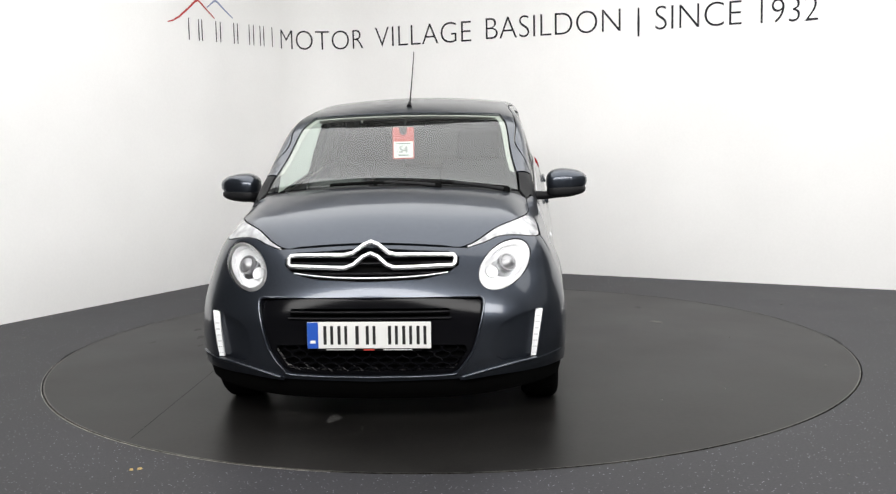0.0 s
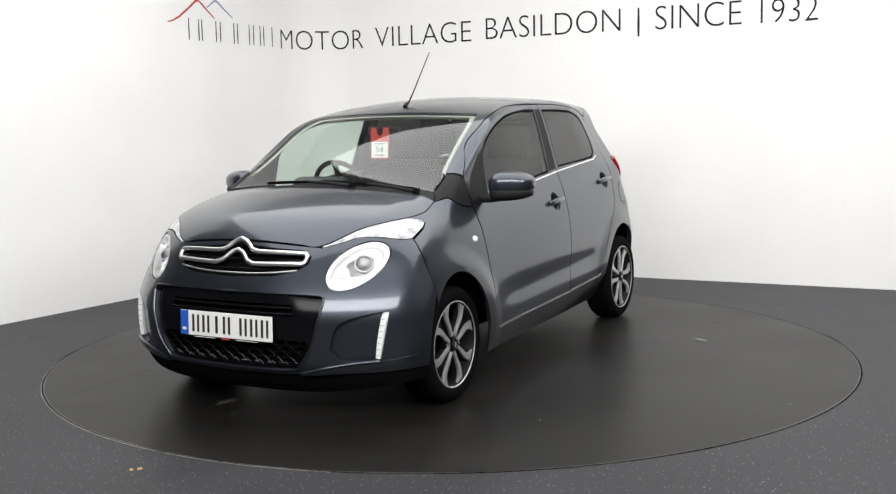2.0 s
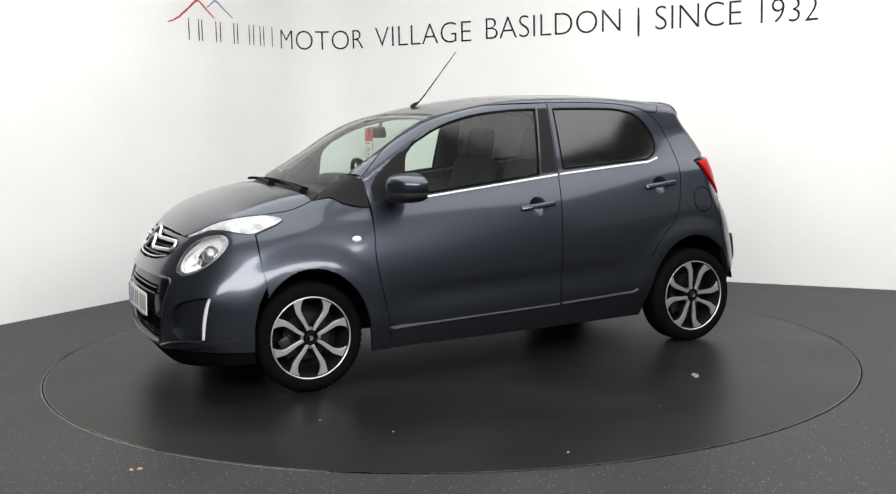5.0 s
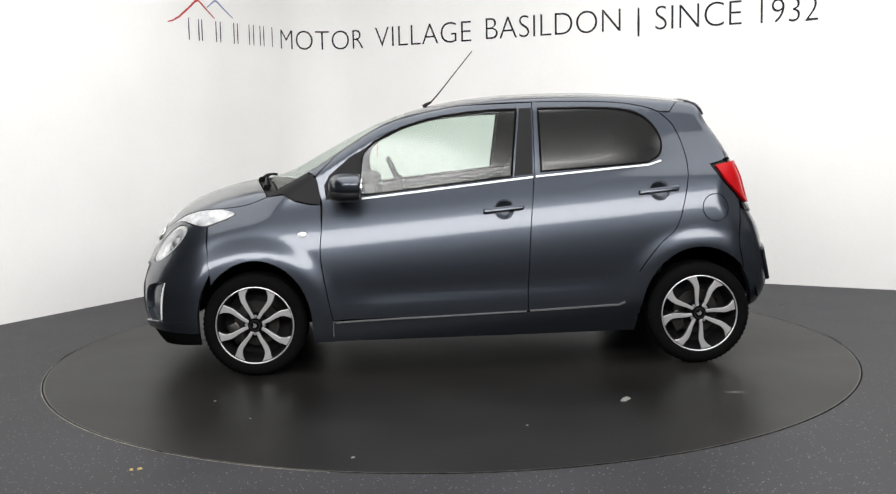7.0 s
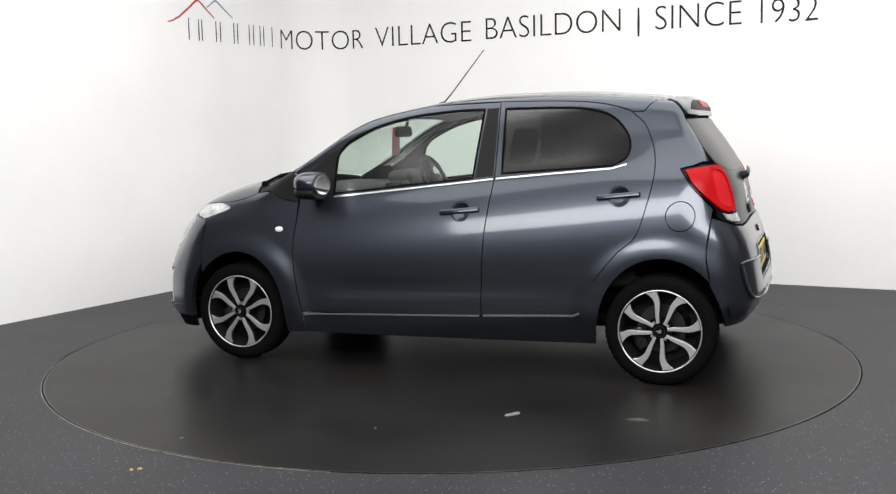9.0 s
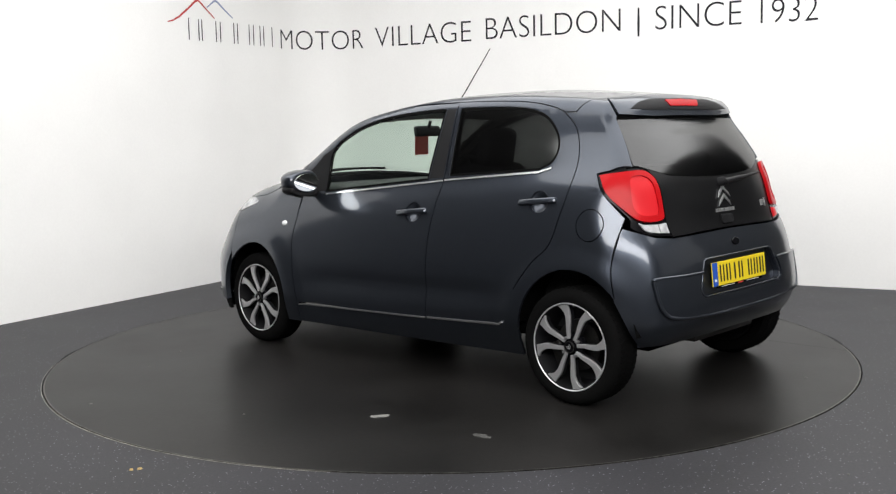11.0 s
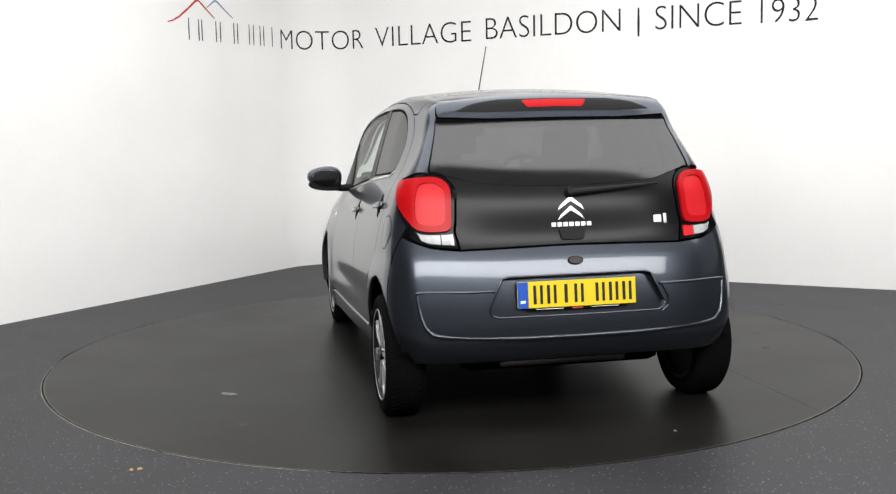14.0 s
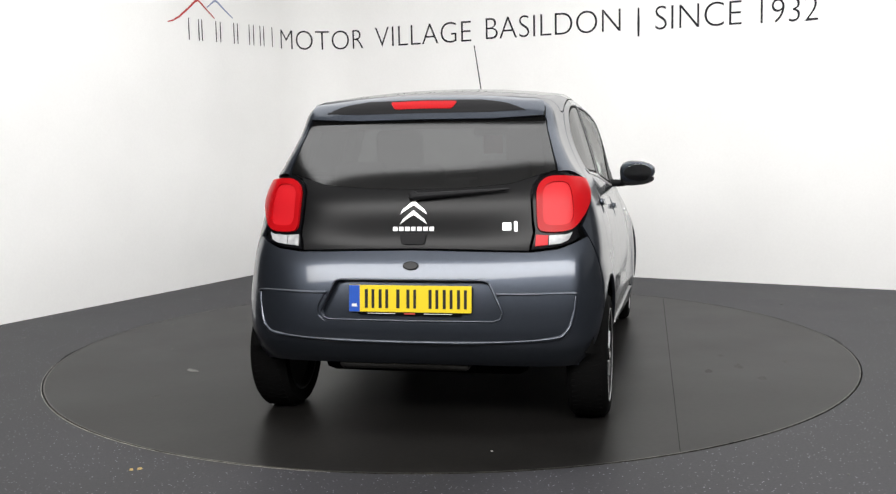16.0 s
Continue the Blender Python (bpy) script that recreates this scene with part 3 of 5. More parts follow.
for side, fd, rd in ((False, front_door_l, rear_door_l), (True, front_door_r, rear_door_r)):
    skin("window", front_glass, BARREL, GLASS, fd, "clear side window", out=-0.004, depth=0.004, gap=-0.006, flip=side).visible_shadow = False
    skin("window", rear_glass, BARREL, PRIVACY, rd, "dark tinted privacy window", out=-0.004, depth=0.004, gap=-0.006, flip=side).visible_shadow = False
    skin("pillar_cover", bend(S(-0.245, 1.369), S(-0.203, 1.010)) + bend(S(-0.306, 1.018), S(-0.311, 1.20), S(-0.311, 1.372)), BARREL, SATIN_BLACK, fd, "black pillar cover", out=0.001, gap=0.0, flip=side)
    skin("quarter_trim", [S(0.61, 0.925), S(0.597, 1.12), S(0.555, 1.19), S(0.66, 1.135), S(0.77, 1.04), S(0.80, 0.985), S(0.79, 0.905)], BARREL, SATIN_BLACK, fd, "black mirror triangle", out=0.001, flip=side)
    skin("window_seal", front_glass, BARREL, MATT_BLACK, fd, "black rubber window seal", holes=[shrink(front_glass, BARREL, 0.009)], out=-0.002, gap=-0.001, flip=side)
    skin("window_seal", rear_glass, BARREL, MATT_BLACK, rd, "black rubber window seal", holes=[shrink(rear_glass, BARREL, 0.009)], out=-0.002, gap=-0.001, flip=side)
    skin("handle_cup", front_cup, BARREL, PAINT, fd, "hollow behind the handle", out=-0.004, gap=-0.001, crown=-0.034, edge=0.008, step=0.01, flip=side)
    skin("handle_cup", rear_cup, BARREL, PAINT, rd, "hollow behind the handle", out=-0.004, gap=-0.001, crown=-0.034, edge=0.008, step=0.01, flip=side)
    skin("chrome_strip", [S(0.60, 0.908), S(-0.305, 1.001), S(-0.305, 1.009), S(0.60, 0.916)], BARREL, CHROME, fd, "bright chrome waist strip", out=0.006, gap=0.0, edge=0.03, flip=side)
    skin("chrome_strip", [S(-0.32, 1.003), S(-0.92, 1.051), S(-0.99, 1.072), S(-0.99, 1.080), S(-0.92, 1.0595), S(-0.32, 1.011)], BARREL, CHROME, rd, "bright chrome waist strip", out=0.006, gap=0.0, edge=0.03, flip=side)
    skin("sill_strip", [S(0.745, 0.274), S(-0.25, 0.304), S(-0.25, 0.3095), S(0.745, 0.2795)], BARREL, SILVER, fd, "thin silver sill strip", out=0.008, gap=0.0, edge=0.03, flip=side)
    skin("sill_strip", [S(-0.27, 0.305), S(-0.74, 0.322), S(-0.775, 0.338), S(-0.77, 0.346), S(-0.74, 0.330), S(-0.27, 0.313)], BARREL, SILVER, rd, "thin silver sill strip", out=0.008, gap=0.0, edge=0.03, flip=side)
pair("sill", [S(0.76, 0.275), S(0.2, 0.288), S(-0.26, 0.300), S(-0.765, 0.318), S(-0.825, 0.48), S(-0.846, 0.36), S(-0.852, 0.24), S(-0.842, 0.17), S(0.855, 0.17), S(0.76, 0.20)], BARREL, PAINT, car, "dark metallic lower sill", out=-0.003)
pair("arch_flange", [S(-0.745, 0.318), S(-0.80, 0.43), S(-0.845, 0.53), S(-0.858, 0.46), S(-0.856, 0.36), S(-0.858, 0.27), S(-0.80, 0.28)], BARREL, PAINT, car, "metallic arch flange behind the rear door", out=-0.0015, gap=0.0)

# rear quarters
tail_lamp = bend(S(-1.25, 1.052), S(-1.31, 1.066), RP(0.585, 1.080), RP(0.525, 1.066), RP(0.492, 1.01), RP(0.498, 0.90), RP(0.505, 0.84), RP(0.49, 0.772)) + bend(RP(0.49, 0.772), RP(0.60, 0.783), S(-1.44, 0.815), S(-1.42, 0.86), S(-1.31, 0.965), S(-1.25, 1.052))[:-1]
glass_side = bend(RP(0.530, 1.296), RP(0.56, 1.18), RP(0.588, 1.082))
quarter = rear_edge[16:] + bend(S(-1.06, 1.335), T(-1.15, 0.45)) + [RP(0.522, 1.31)] + glass_side + [S(-1.31, 1.068)] + bend(S(-1.25, 1.055), S(-1.31, 0.968), S(-1.41, 0.86)) + bend(S(-1.404, 0.812), S(-1.386, 0.65), S(-1.410, 0.495)) + arch(-HUB_X - 0.005, 142, 8, 16, 0.312, 0.354) + [S(-0.850, 0.30), S(-0.840, 0.36), S(-0.838, 0.478)] + rear_edge[8:16]
flap = [S(-1.262 + 0.069 * math.cos(2 * math.pi * i / 32), 0.828 + 0.071 * math.sin(2 * math.pi * i / 32)) for i in range(32)]
rear_quarter = skin("rear_quarter", quarter, BARREL, PAINT, car, "metallic rear quarter panel", holes=[flap], step=0.018)
skin("fuel_flap", flap, BARREL, PAINT, rear_quarter, "round metallic fuel flap", gap=0.002, out=0.0005, edge=0.012, step=0.02)
skin("rear_quarter", quarter, BARREL, PAINT, car, "metallic rear quarter panel", flip=True, step=0.018)

# front bumper
head_lamp = [(0.568 + 0.108 * math.cos(a) + 0.014 * math.sin(a), 0.690 + 0.096 * math.sin(a) + 0.020 * math.cos(a)) for a in (2 * math.pi * i / 32 for i in range(32))]
head_run = [FP(y, z) for y, z in head_lamp]
upper_grille = both([FP(0.0, 0.772), FP(0.20, 0.758), FP(0.325, 0.752), FP(0.372, 0.728), FP(0.372, 0.70), FP(0.325, 0.668), FP(0.22, 0.648), FP(0.0, 0.640)])
lower_grille = both([FP(0.0, 0.575), FP(0.40, 0.572), FP(0.462, 0.568), FP(0.478, 0.545), FP(0.462, 0.45), FP(0.43, 0.345), FP(0.372, 0.262), FP(0.345, 0.245), FP(0.2, 0.238), FP(0.0, 0.235)])
pocket = bend(FP(0.515, 0.335), FP(0.535, 0.42), FP(0.575, 0.462), FP(0.655, 0.488), FP(0.722, 0.500)) + bend(FP(0.722, 0.500), FP(0.714, 0.40), FP(0.694, 0.290)) + bend(FP(0.66, 0.285), FP(0.57, 0.288), FP(0.515, 0.335))[:-1]
lid = bend(FP(0.405, 0.763), FP(0.48, 0.783), FP(0.56, 0.806), S(1.46, 0.79), S(1.408, 0.79))
under_lamp = bend(FP(0.0, 0.786), FP(0.15, 0.782), FP(0.30, 0.772), FP(0.395, 0.766)) + lid
front_bumper = under_lamp + bend(S(1.405, 0.77), S(1.395, 0.62), S(1.385, 0.545)) + bend(S(1.428, 0.46), S(1.452, 0.36), S(1.455, 0.27)) + bend(S(1.455, 0.235), FP(0.70, 0.232), FP(0.45, 0.225), FP(0.0, 0.212))
bumper = skin("front_bumper", both(front_bumper), FRONT, PAINT, car, "metallic front bumper", holes=[upper_grille, lower_grille, head_run, mirror(head_run), pocket, mirror(pocket)], step=0.025, depth=0.03)
skin("lower_lip", both(bend(FP(0.0, 0.216), FP(0.45, 0.228), FP(0.70, 0.235), S(1.455, 0.24)) + bend(S(1.45, 0.17), FP(0.68, 0.150), FP(0.40, 0.118), FP(0.0, 0.105))), FRONT, MATT_BLACK, bumper, "black plastic lower lip", out=-0.012)

# rear bumper and tailgate
plate_well = both([RP(0.0, 0.652), RP(0.30, 0.652), RP(0.325, 0.645), RP(0.385, 0.525), RP(0.375, 0.498), RP(0.35, 0.488), RP(0.0, 0.486)])
rear_bumper = bend(RP(0.0, 0.772), RP(0.25, 0.768), RP(0.488, 0.764)) + bend(RP(0.60, 0.775), S(-1.445, 0.805), S(-1.407, 0.818)) + bend(S(-1.402, 0.80), S(-1.3855, 0.65), S(-1.408, 0.49)) + bend(S(-1.438, 0.425), S(-1.460, 0.35), S(-1.470, 0.285)) + bend(RP(0.68, 0.285), RP(0.4, 0.29), RP(0.0, 0.292))
bumper_rear = skin("rear_bumper", both(rear_bumper), REAR, PAINT, car, "metallic rear bumper", holes=[plate_well], step=0.025, depth=0.03)
skin("tailgate", both([RP(0.0, 0.778), RP(0.25, 0.775), RP(0.484, 0.770)] + bend(RP(0.499, 0.84), RP(0.492, 0.90), RP(0.486, 1.01), RP(0.519, 1.07)) + [RP(0.560, 1.085), RP(0.40, 1.04), RP(0.2, 1.025), RP(0.0, 1.02)]), REAR, BLACK_GLASS, car, "gloss black lower tailgate glass", out=-0.004, gap=0.001)
skin("rear_screen", both([RP(0.0, 1.02), RP(0.2, 1.025), RP(0.40, 1.04), RP(0.562, 1.087), RP(0.583, 1.09)] + glass_side[::-1][3:] + [RP(0.3, 1.298), RP(0.0, 1.300)]), REAR, PRIVACY, car, "dark tinted rear screen", out=-0.004, gap=0.001, depth=0.004).visible_shadow = False
pair("tailgate_frame", [RP(0.50, 1.335), RP(0.545, 1.32), RP(0.605, 1.09), RP(0.60, 1.04), RP(0.53, 1.04), RP(0.54, 1.09)], REAR, MATT_BLACK, car, "black tailgate frame", out=-0.016, gap=0.0)
skin("tailgate_frame", both([RP(0.0, 1.335), RP(0.3, 1.333), RP(0.515, 1.335), RP(0.525, 1.285), RP(0.3, 1.282), RP(0.0, 1.284)]), REAR, MATT_BLACK, car, "black tailgate frame", out=-0.014, gap=0.0)
skin("spoiler", both([T(-1.195, 0.0), T(-1.19, 0.2), T(-1.155, 0.44), T(-1.16, 0.47), RP(0.518, 1.314), RP(0.3, 1.304), RP(0.0, 1.306)]), REAR, PAINT, car, "metallic roof spoiler", out=0.010, depth=0.03, step=0.02)
lens_out = bend(S(-1.275, 1.043), S(-1.32, 1.052), RP(0.59, 1.064), RP(0.535, 1.052), RP(0.508, 1.005), RP(0.512, 0.90), RP(0.522, 0.852), RP(0.56, 0.840), RP(0.63, 0.842), S(-1.425, 0.868), S(-1.33, 0.962), S(-1.275, 1.043))[:-1]
lens_in = bend(RP(0.545, 1.028), RP(0.532, 0.995), RP(0.534, 0.91), RP(0.545, 0.875), RP(0.575, 0.866), RP(0.625, 0.868), RP(0.648, 0.885), RP(0.654, 0.92), RP(0.640, 1.01), RP(0.620, 1.036), RP(0.575, 1.040), RP(0.545, 1.028))[:-1]
clear_a = [RP(0.510, 0.832), RP(0.560, 0.828), RP(0.560, 0.788), RP(0.508, 0.784)]
clear_b = [RP(0.562, 0.828), RP(0.63, 0.830), RP(0.655, 0.838), RP(0.640, 0.805), RP(0.61, 0.793), RP(0.562, 0.788)]
for side in (False, True):
    lamp = skin("tail_lamp", tail_lamp, REAR, GLOSS_BLACK, car, "red and clear tail lamp in a black surround", out=-0.004, flip=side, step=0.015, edge=0.012)
    skin("red_lens_frame", lens_out, REAR, TAIL_RED, lamp, "glossy raised red lens", holes=[lens_in], out=0.012, gap=0.0, edge=0.01, step=0.015, flip=side)
    skin("red_lens", lens_in, REAR, TAIL_RED_DEEP, lamp, "recessed flat red lens", out=0.004, gap=-0.002, edge=0.014, step=0.02, flip=side)
    skin("reversing_lens", clear_a, REAR, TAIL_RED_DEEP if side else CRYSTAL, lamp, "red fog lens" if side else "clear reversing lens", out=0.006, gap=0.001, edge=0.01, step=0.015, flip=side)
    skin("indicator_lens", clear_b, REAR, CRYSTAL, lamp, "clear indicator lens", out=0.006, gap=0.001, edge=0.01, step=0.015, flip=side)

# ---------------------------------------------------------------- wheels
def wheel_at(name, x, sign, spin):
    """One road wheel; its axle is the y axis of its own space."""
    hub = new(name)
    hub.parent = car
    tagged(hub, "black tyre on a two-tone eight-spoke alloy wheel")
    out = Matrix.Rotation(radians(-90 * sign), 4, "X")
    bm = bmesh.new()
    w = 0.165
    prof = [(0.203, 0.0), (0.212, 0.004), (0.232, 0.006), (0.252, 0.001), (0.264, -0.010), (0.270, -0.026), (TYRE_R, -0.045), (TYRE_R, -w + 0.045), (0.268, -w + 0.02), (0.25, -w), (0.205, -w), (0.195, -w + 0.01), (0.195, -0.008)]
    lathe(bm, prof, out, 72, True)
    tyre = part("tyre", bm, RUBBER, hub, "black rubber tyre", 40)
    bm = bmesh.new()
    for k in range(60):
        for dz, tilt in ((-0.036, 18), (-0.080, -12), (-0.125, 18)):
            a = 2 * math.pi * (k + dz * 8) / 60
            box(bm, (0.004, 0.010, 0.034), out @ Matrix.Rotation(a, 4, "Z") @ Matrix.Translation((TYRE_R - 0.0010, 0, dz)) @ Matrix.Rotation(radians(tilt), 4, "X"))
    part("tread", bm, RUBBER, tyre)
    bm = bmesh.new()
    lathe(bm, [(0.2045, -0.002), (0.2035, 0.003), (0.2005, 0.004), (0.1968, 0.001)], out, 72)
    rim = part("rim", bm, ALLOY, hub, "machined alloy rim edge", 40)
    bm = bmesh.new()
    lathe(bm, [(0.1968, 0.0005), (0.1930, -0.013), (0.184, -0.05), (0.172, -0.13), (0.02, -0.13)], out, 48)
    lathe(bm, [(0.198, -0.160), (0.190, -0.158), (0.172, -0.131)], out, 48)
    part("barrel", bm, ALLOY_DARK, rim, "dark inner barrel", 40)
    # spokes in four pairs: each pair bows apart at mid length and closes again at the rim
    for k in range(8):
        flip = 1 if k % 2 else -1
        a = radians(90 * (k // 2) + spin)
        line = ((0.038, 20.0, 0.008, 0.008), (0.075, 24.5, 0.0095, 0.0095), (0.110, 27.8, 0.0115, 0.0115), (0.138, 28.6, 0.0135, 0.013), (0.158, 27.2, 0.0155, 0.016), (0.176, 24.6, 0.019, 0.020), (0.188, 22.8, 0.024, 0.027), (0.1945, 22.2, 0.028, 0.033))
        outer = [(r * math.cos(radians(g)) - w * math.sin(radians(g)), r * math.sin(radians(g)) + w * math.cos(radians(g))) for r, g, w, v in line]
        inner_run = [(r * math.cos(radians(g)) + v * math.sin(radians(g)), r * math.sin(radians(g)) - v * math.cos(radians(g))) for r, g, w, v in line]
        poly = inner_run[:-1] + [(0.1945 * math.cos(radians(g)), 0.1945 * math.sin(radians(g))) for g in (13.5, 18, 22, 26, 30)] + outer[:-1][::-1]
        poly = [(x, y * flip) for x, y in poly]
        if flip < 0:
            poly = poly[::-1]
        bm = bmesh.new()
        m = out @ Matrix.Rotation(a, 4, "Z") @ Matrix.Translation((0, 0, -0.018))
        prism(bm, poly, 0.012, m, 0.002)
        part("spoke", bm, ALLOY, rim, "")
        bm = bmesh.new()
        prism(bm, [(x * 0.995, y) for x, y in poly], 0.022, m @ Matrix.Translation((0, 0, -0.0235)))
        part("spoke_back", bm, ALLOY_DARK, rim, "")
    bm = bmesh.new()
    lathe(bm, [(0.0005, 0.002), (0.022, 0.002), (0.027, -0.002), (0.029, -0.012), (0.058, -0.018), (0.066, -0.03), (0.066, -0.05)], out, 40)
    part("hub_cap", bm, GLOSS_BLACK, hub, "gloss black hub centre", 35)
    bm = bmesh.new()
    lathe(bm, [(0.024, 0.0015), (0.025, 0.003), (0.027, 0.003), (0.028, 0.0)], out, 40)
    part("hub_ring", bm, STEEL, hub, "bright hub ring", 35)
    for k in range(4):
        a = radians(90 * k + spin + 2)
        bm = bmesh.new()
        lathe(bm, [(0.0005, -0.002), (0.007, -0.003), (0.009, -0.014), (0.009, -0.03)], out @ Matrix.Rotation(a, 4, "Z") @ Matrix.Translation((0.046, 0, 0)), 12)
        part("wheel_bolt", bm, SILVER, hub, "steel wheel bolt", 50)
    for d in (0.0, 0.009):
        bm = bmesh.new()
        m = out @ Matrix.Rotation(radians(spin + 90), 4, "Z") @ Matrix.Translation((d - 0.009, 0, 0.002))
        prism(bm, [(0.0, -0.014), (0.010, 0.0), (0.0, 0.014), (0.0, 0.009), (0.005, 0.0), (0.0, -0.009)], 0.002, m)
        part("emblem", bm, ALLOY, hub, "plain bright chevron")
    bm = bmesh.new()
    lathe(bm, [(0.03, -0.075), (0.118, -0.075), (0.118, -0.095), (0.03, -0.095)], out, 48)
    part("brake_disc", bm, STEEL, hub, "grey steel brake disc", 40)
    bm = bmesh.new()
    box(bm, (0.06, 0.11, 0.04), out @ Matrix.Rotation(radians(25), 4, "Z") @ Matrix.Translation((0.115, 0, -0.075)), 0.008)
    part("brake_caliper", bm, STEEL, hub, "grey brake caliper", 40)
    hub.matrix_basis = Matrix.Translation((x, sign * 0.788, HUB_Z))
    return hub


for hx, spin in ((HUB_X, 85), (-HUB_X, 34)):
    for sign in (1, -1):
        wheel_at("wheel", hx, sign, spin)

# dark structure behind the panels
bm = bmesh.new()
box(bm, (2.9, 0.92, 0.30), Matrix.Translation((0.05, 0, 0.36)), 0.05)
part("underbody", bm, MATT_BLACK, car, "black underbody")
for hx in (HUB_X, -HUB_X):
    for sign in (1, -1):
        bm = bmesh.new()
        n = 20
        rows = []
        for r, yy in ((0.325, 0.742), (0.325, 0.735), (0.325, 0.50)):
            rows.append([bm.verts.new((hx + (r + 0.0) * 1.03 * math.cos(math.pi * (0.06 + 0.88 * i / n)), sign * yy, HUB_Z + (r + 0.065) * math.sin(math.pi * (0.06 + 0.88 * i / n)))) for i in range(n + 1)])
        for a, b in zip(rows, rows[1:]):
            for i in range(n):
                bm.faces.new((a[i], a[i + 1], b[i + 1], b[i]))
        bm.faces.new(rows[-1])
        part("arch_liner", bm, MATT_BLACK, car, "black wheel arch liner", 40)

# ---------------------------------------------------------------- front details
def scaled(k, dy=0.0, dz=0.0):
    return [FP(0.568 + (y - 0.568) * k + dy, 0.690 + (z - 0.690) * k + dz) for y, z in head_lamp]


def on_front(y, z, out=0.0):
    """A frame on the front of the hull: z along its normal, x to the car's left, y up."""
    p = FP(y, z)
    n = Vector(normals(np.array([p]))[0])
    x = Vector((0, 0, 1)).cross(n).normalized()
    m = Matrix((x, n.cross(x), n)).transposed().to_4x4()
    return Matrix.Translation(Vector(p) + n * out) @ m


def on_side(x, z, out=0.0, sign=1):
    """A frame on the car's side: z along the normal, x backwards on its left side, y up."""
    p = S(x, z)
    n = Vector(normals(np.array([p]))[0])
    p = Vector(p)
    if sign < 0:
        p.y, n.y = -p.y, -n.y
    e = Vector((0, 0, 1)).cross(n).normalized()
    m = Matrix((e, n.cross(e), n)).transposed().to_4x4()
    return Matrix.Translation(p + n * out) @ m


def on_rear(y, z, out=0.0):
    p = RP(y, z)
    n = Vector(normals(np.array([p]))[0])
    x = Vector((0, 0, 1)).cross(n).normalized()
    m = Matrix((x, n.cross(x), n)).transposed().to_4x4()
    return Matrix.Translation(Vector(p) + n * out) @ m


sliver = hood_front[:17][::-1] + hood_side[::-1][1:10] + [S(1.262, 0.846), S(1.30, 0.826)] + lid[::-1]
for side in (False, True):
    lamp = skin("head_lamp", scaled(0.985), FRONT, REFLECTOR, car, "bright oval head lamp with a clear lens", out=-0.045, gap=0.0, edge=0.02, step=0.02, flip=side)
    skin("bezel", scaled(0.99), FRONT, CHROME, lamp, "bright lamp bezel", holes=[scaled(0.84)], out=-0.006, gap=0.0, edge=0.012, step=0.012, depth=0.04, flip=side)
    skin("reflector_bowl", scaled(0.84), FRONT, LAMP_WHITE, lamp, "pale reflector bowl", holes=[scaled(0.36, 0.02, 0.012)], out=-0.03, gap=0.0, edge=0.012, step=0.012, crown=-0.02, flip=side)
    bm = bmesh.new()
    m = on_front(0.592, 0.707, -0.035)
    if side:
        m = Matrix.Diagonal((1, -1, 1, 1)) @ m
    lathe(bm, [(0.0005, 0.020), (0.022, 0.016), (0.033, 0.002), (0.036, 0.006), (0.041, 0.006), (0.043, -0.01)], m, 32)
    part("projector", bm, SILVER, lamp, "round projector lens", 50)
    m = on_front(0.520, 0.672, -0.030)
    if side:
        m = Matrix.Diagonal((1, -1, 1, 1)) @ m
    bm = bmesh.new()
    lathe(bm, [(0.0005, -0.012), (0.010, -0.010), (0.024, 0.004), (0.027, 0.005), (0.029, -0.004)], m, 28)
    part("lamp_cup", bm, LAMP_WHITE, lamp, "small silver lamp cup", 50)
    skin("lens", scaled(0.99), FRONT, LENS, lamp, "clear domed lens", out=0.001, gap=0.0, edge=0.012, step=0.015, depth=0.003, crown=0.010, flip=side).visible_shadow = False
    lamp = skin("day_lamp", sliver, BARREL, CRYSTAL, car, "slim clear lamp between bonnet and wing", out=-0.001, edge=0.012, step=0.015, flip=side)
    skin("lamp_cover", pocket, FRONT, PAINT, bumper, "recessed fog lamp pocket", out=-0.028, gap=-0.002, flip=side)
    # the running lamp faces forwards from the outer wall of the pocket
    sg = -1 if side else 1
    bm, rows = bmesh.new(), []
    for k in range(9):
        z = 0.296 + 0.198 * k / 8
        yc, w = 0.683 + 0.026 * k / 8, 0.011 + 0.004 * k / 8
        xo = FP(yc + w, z)[0] + 0.003
        rows.append([bm.verts.new((xo + dx, sg * (yc + dy), z)) for dx, dy in ((-0.02, -w), (0.0, -w), (0.0025, 0.0), (0.0, w), (-0.02, w))])
    for p, q in zip(rows, rows[1:]):
        for i in range(4):
            bm.faces.new((p[i], p[i + 1], q[i + 1], q[i]))
    bm.faces.new(rows[0])
    bm.faces.new(rows[-1])
    drl = part("running_lamp", bm, LAMP_WHITE, bumper, "white upright running lamp strip", 40)
    for k in range(7):
        z = 0.31 + 0.026 * k
        yc = 0.683 + 0.026 * (z - 0.296) / 0.198
        bm = bmesh.new()
        box(bm, (0.003, 0.018, 0.003), Matrix.Translation((FP(yc + 0.013, z)[0] + 0.005, sg * yc, z)), 0.001)
        part("lamp_cell", bm, CRYSTAL, drl, "")
    skin("bumper_fin", bend(FP(0.375, 0.236), FP(0.50, 0.262), FP(0.60, 0.278), FP(0.70, 0.286), S(1.53, 0.30)) + bend(FP(0.71, 0.262), FP(0.60, 0.246), FP(0.48, 0.232), FP(0.375, 0.222)), FRONT, PAINT, bumper, "raised metallic bumper fin", out=0.010, gap=0.0, depth=0.02, step=0.015, flip=side)



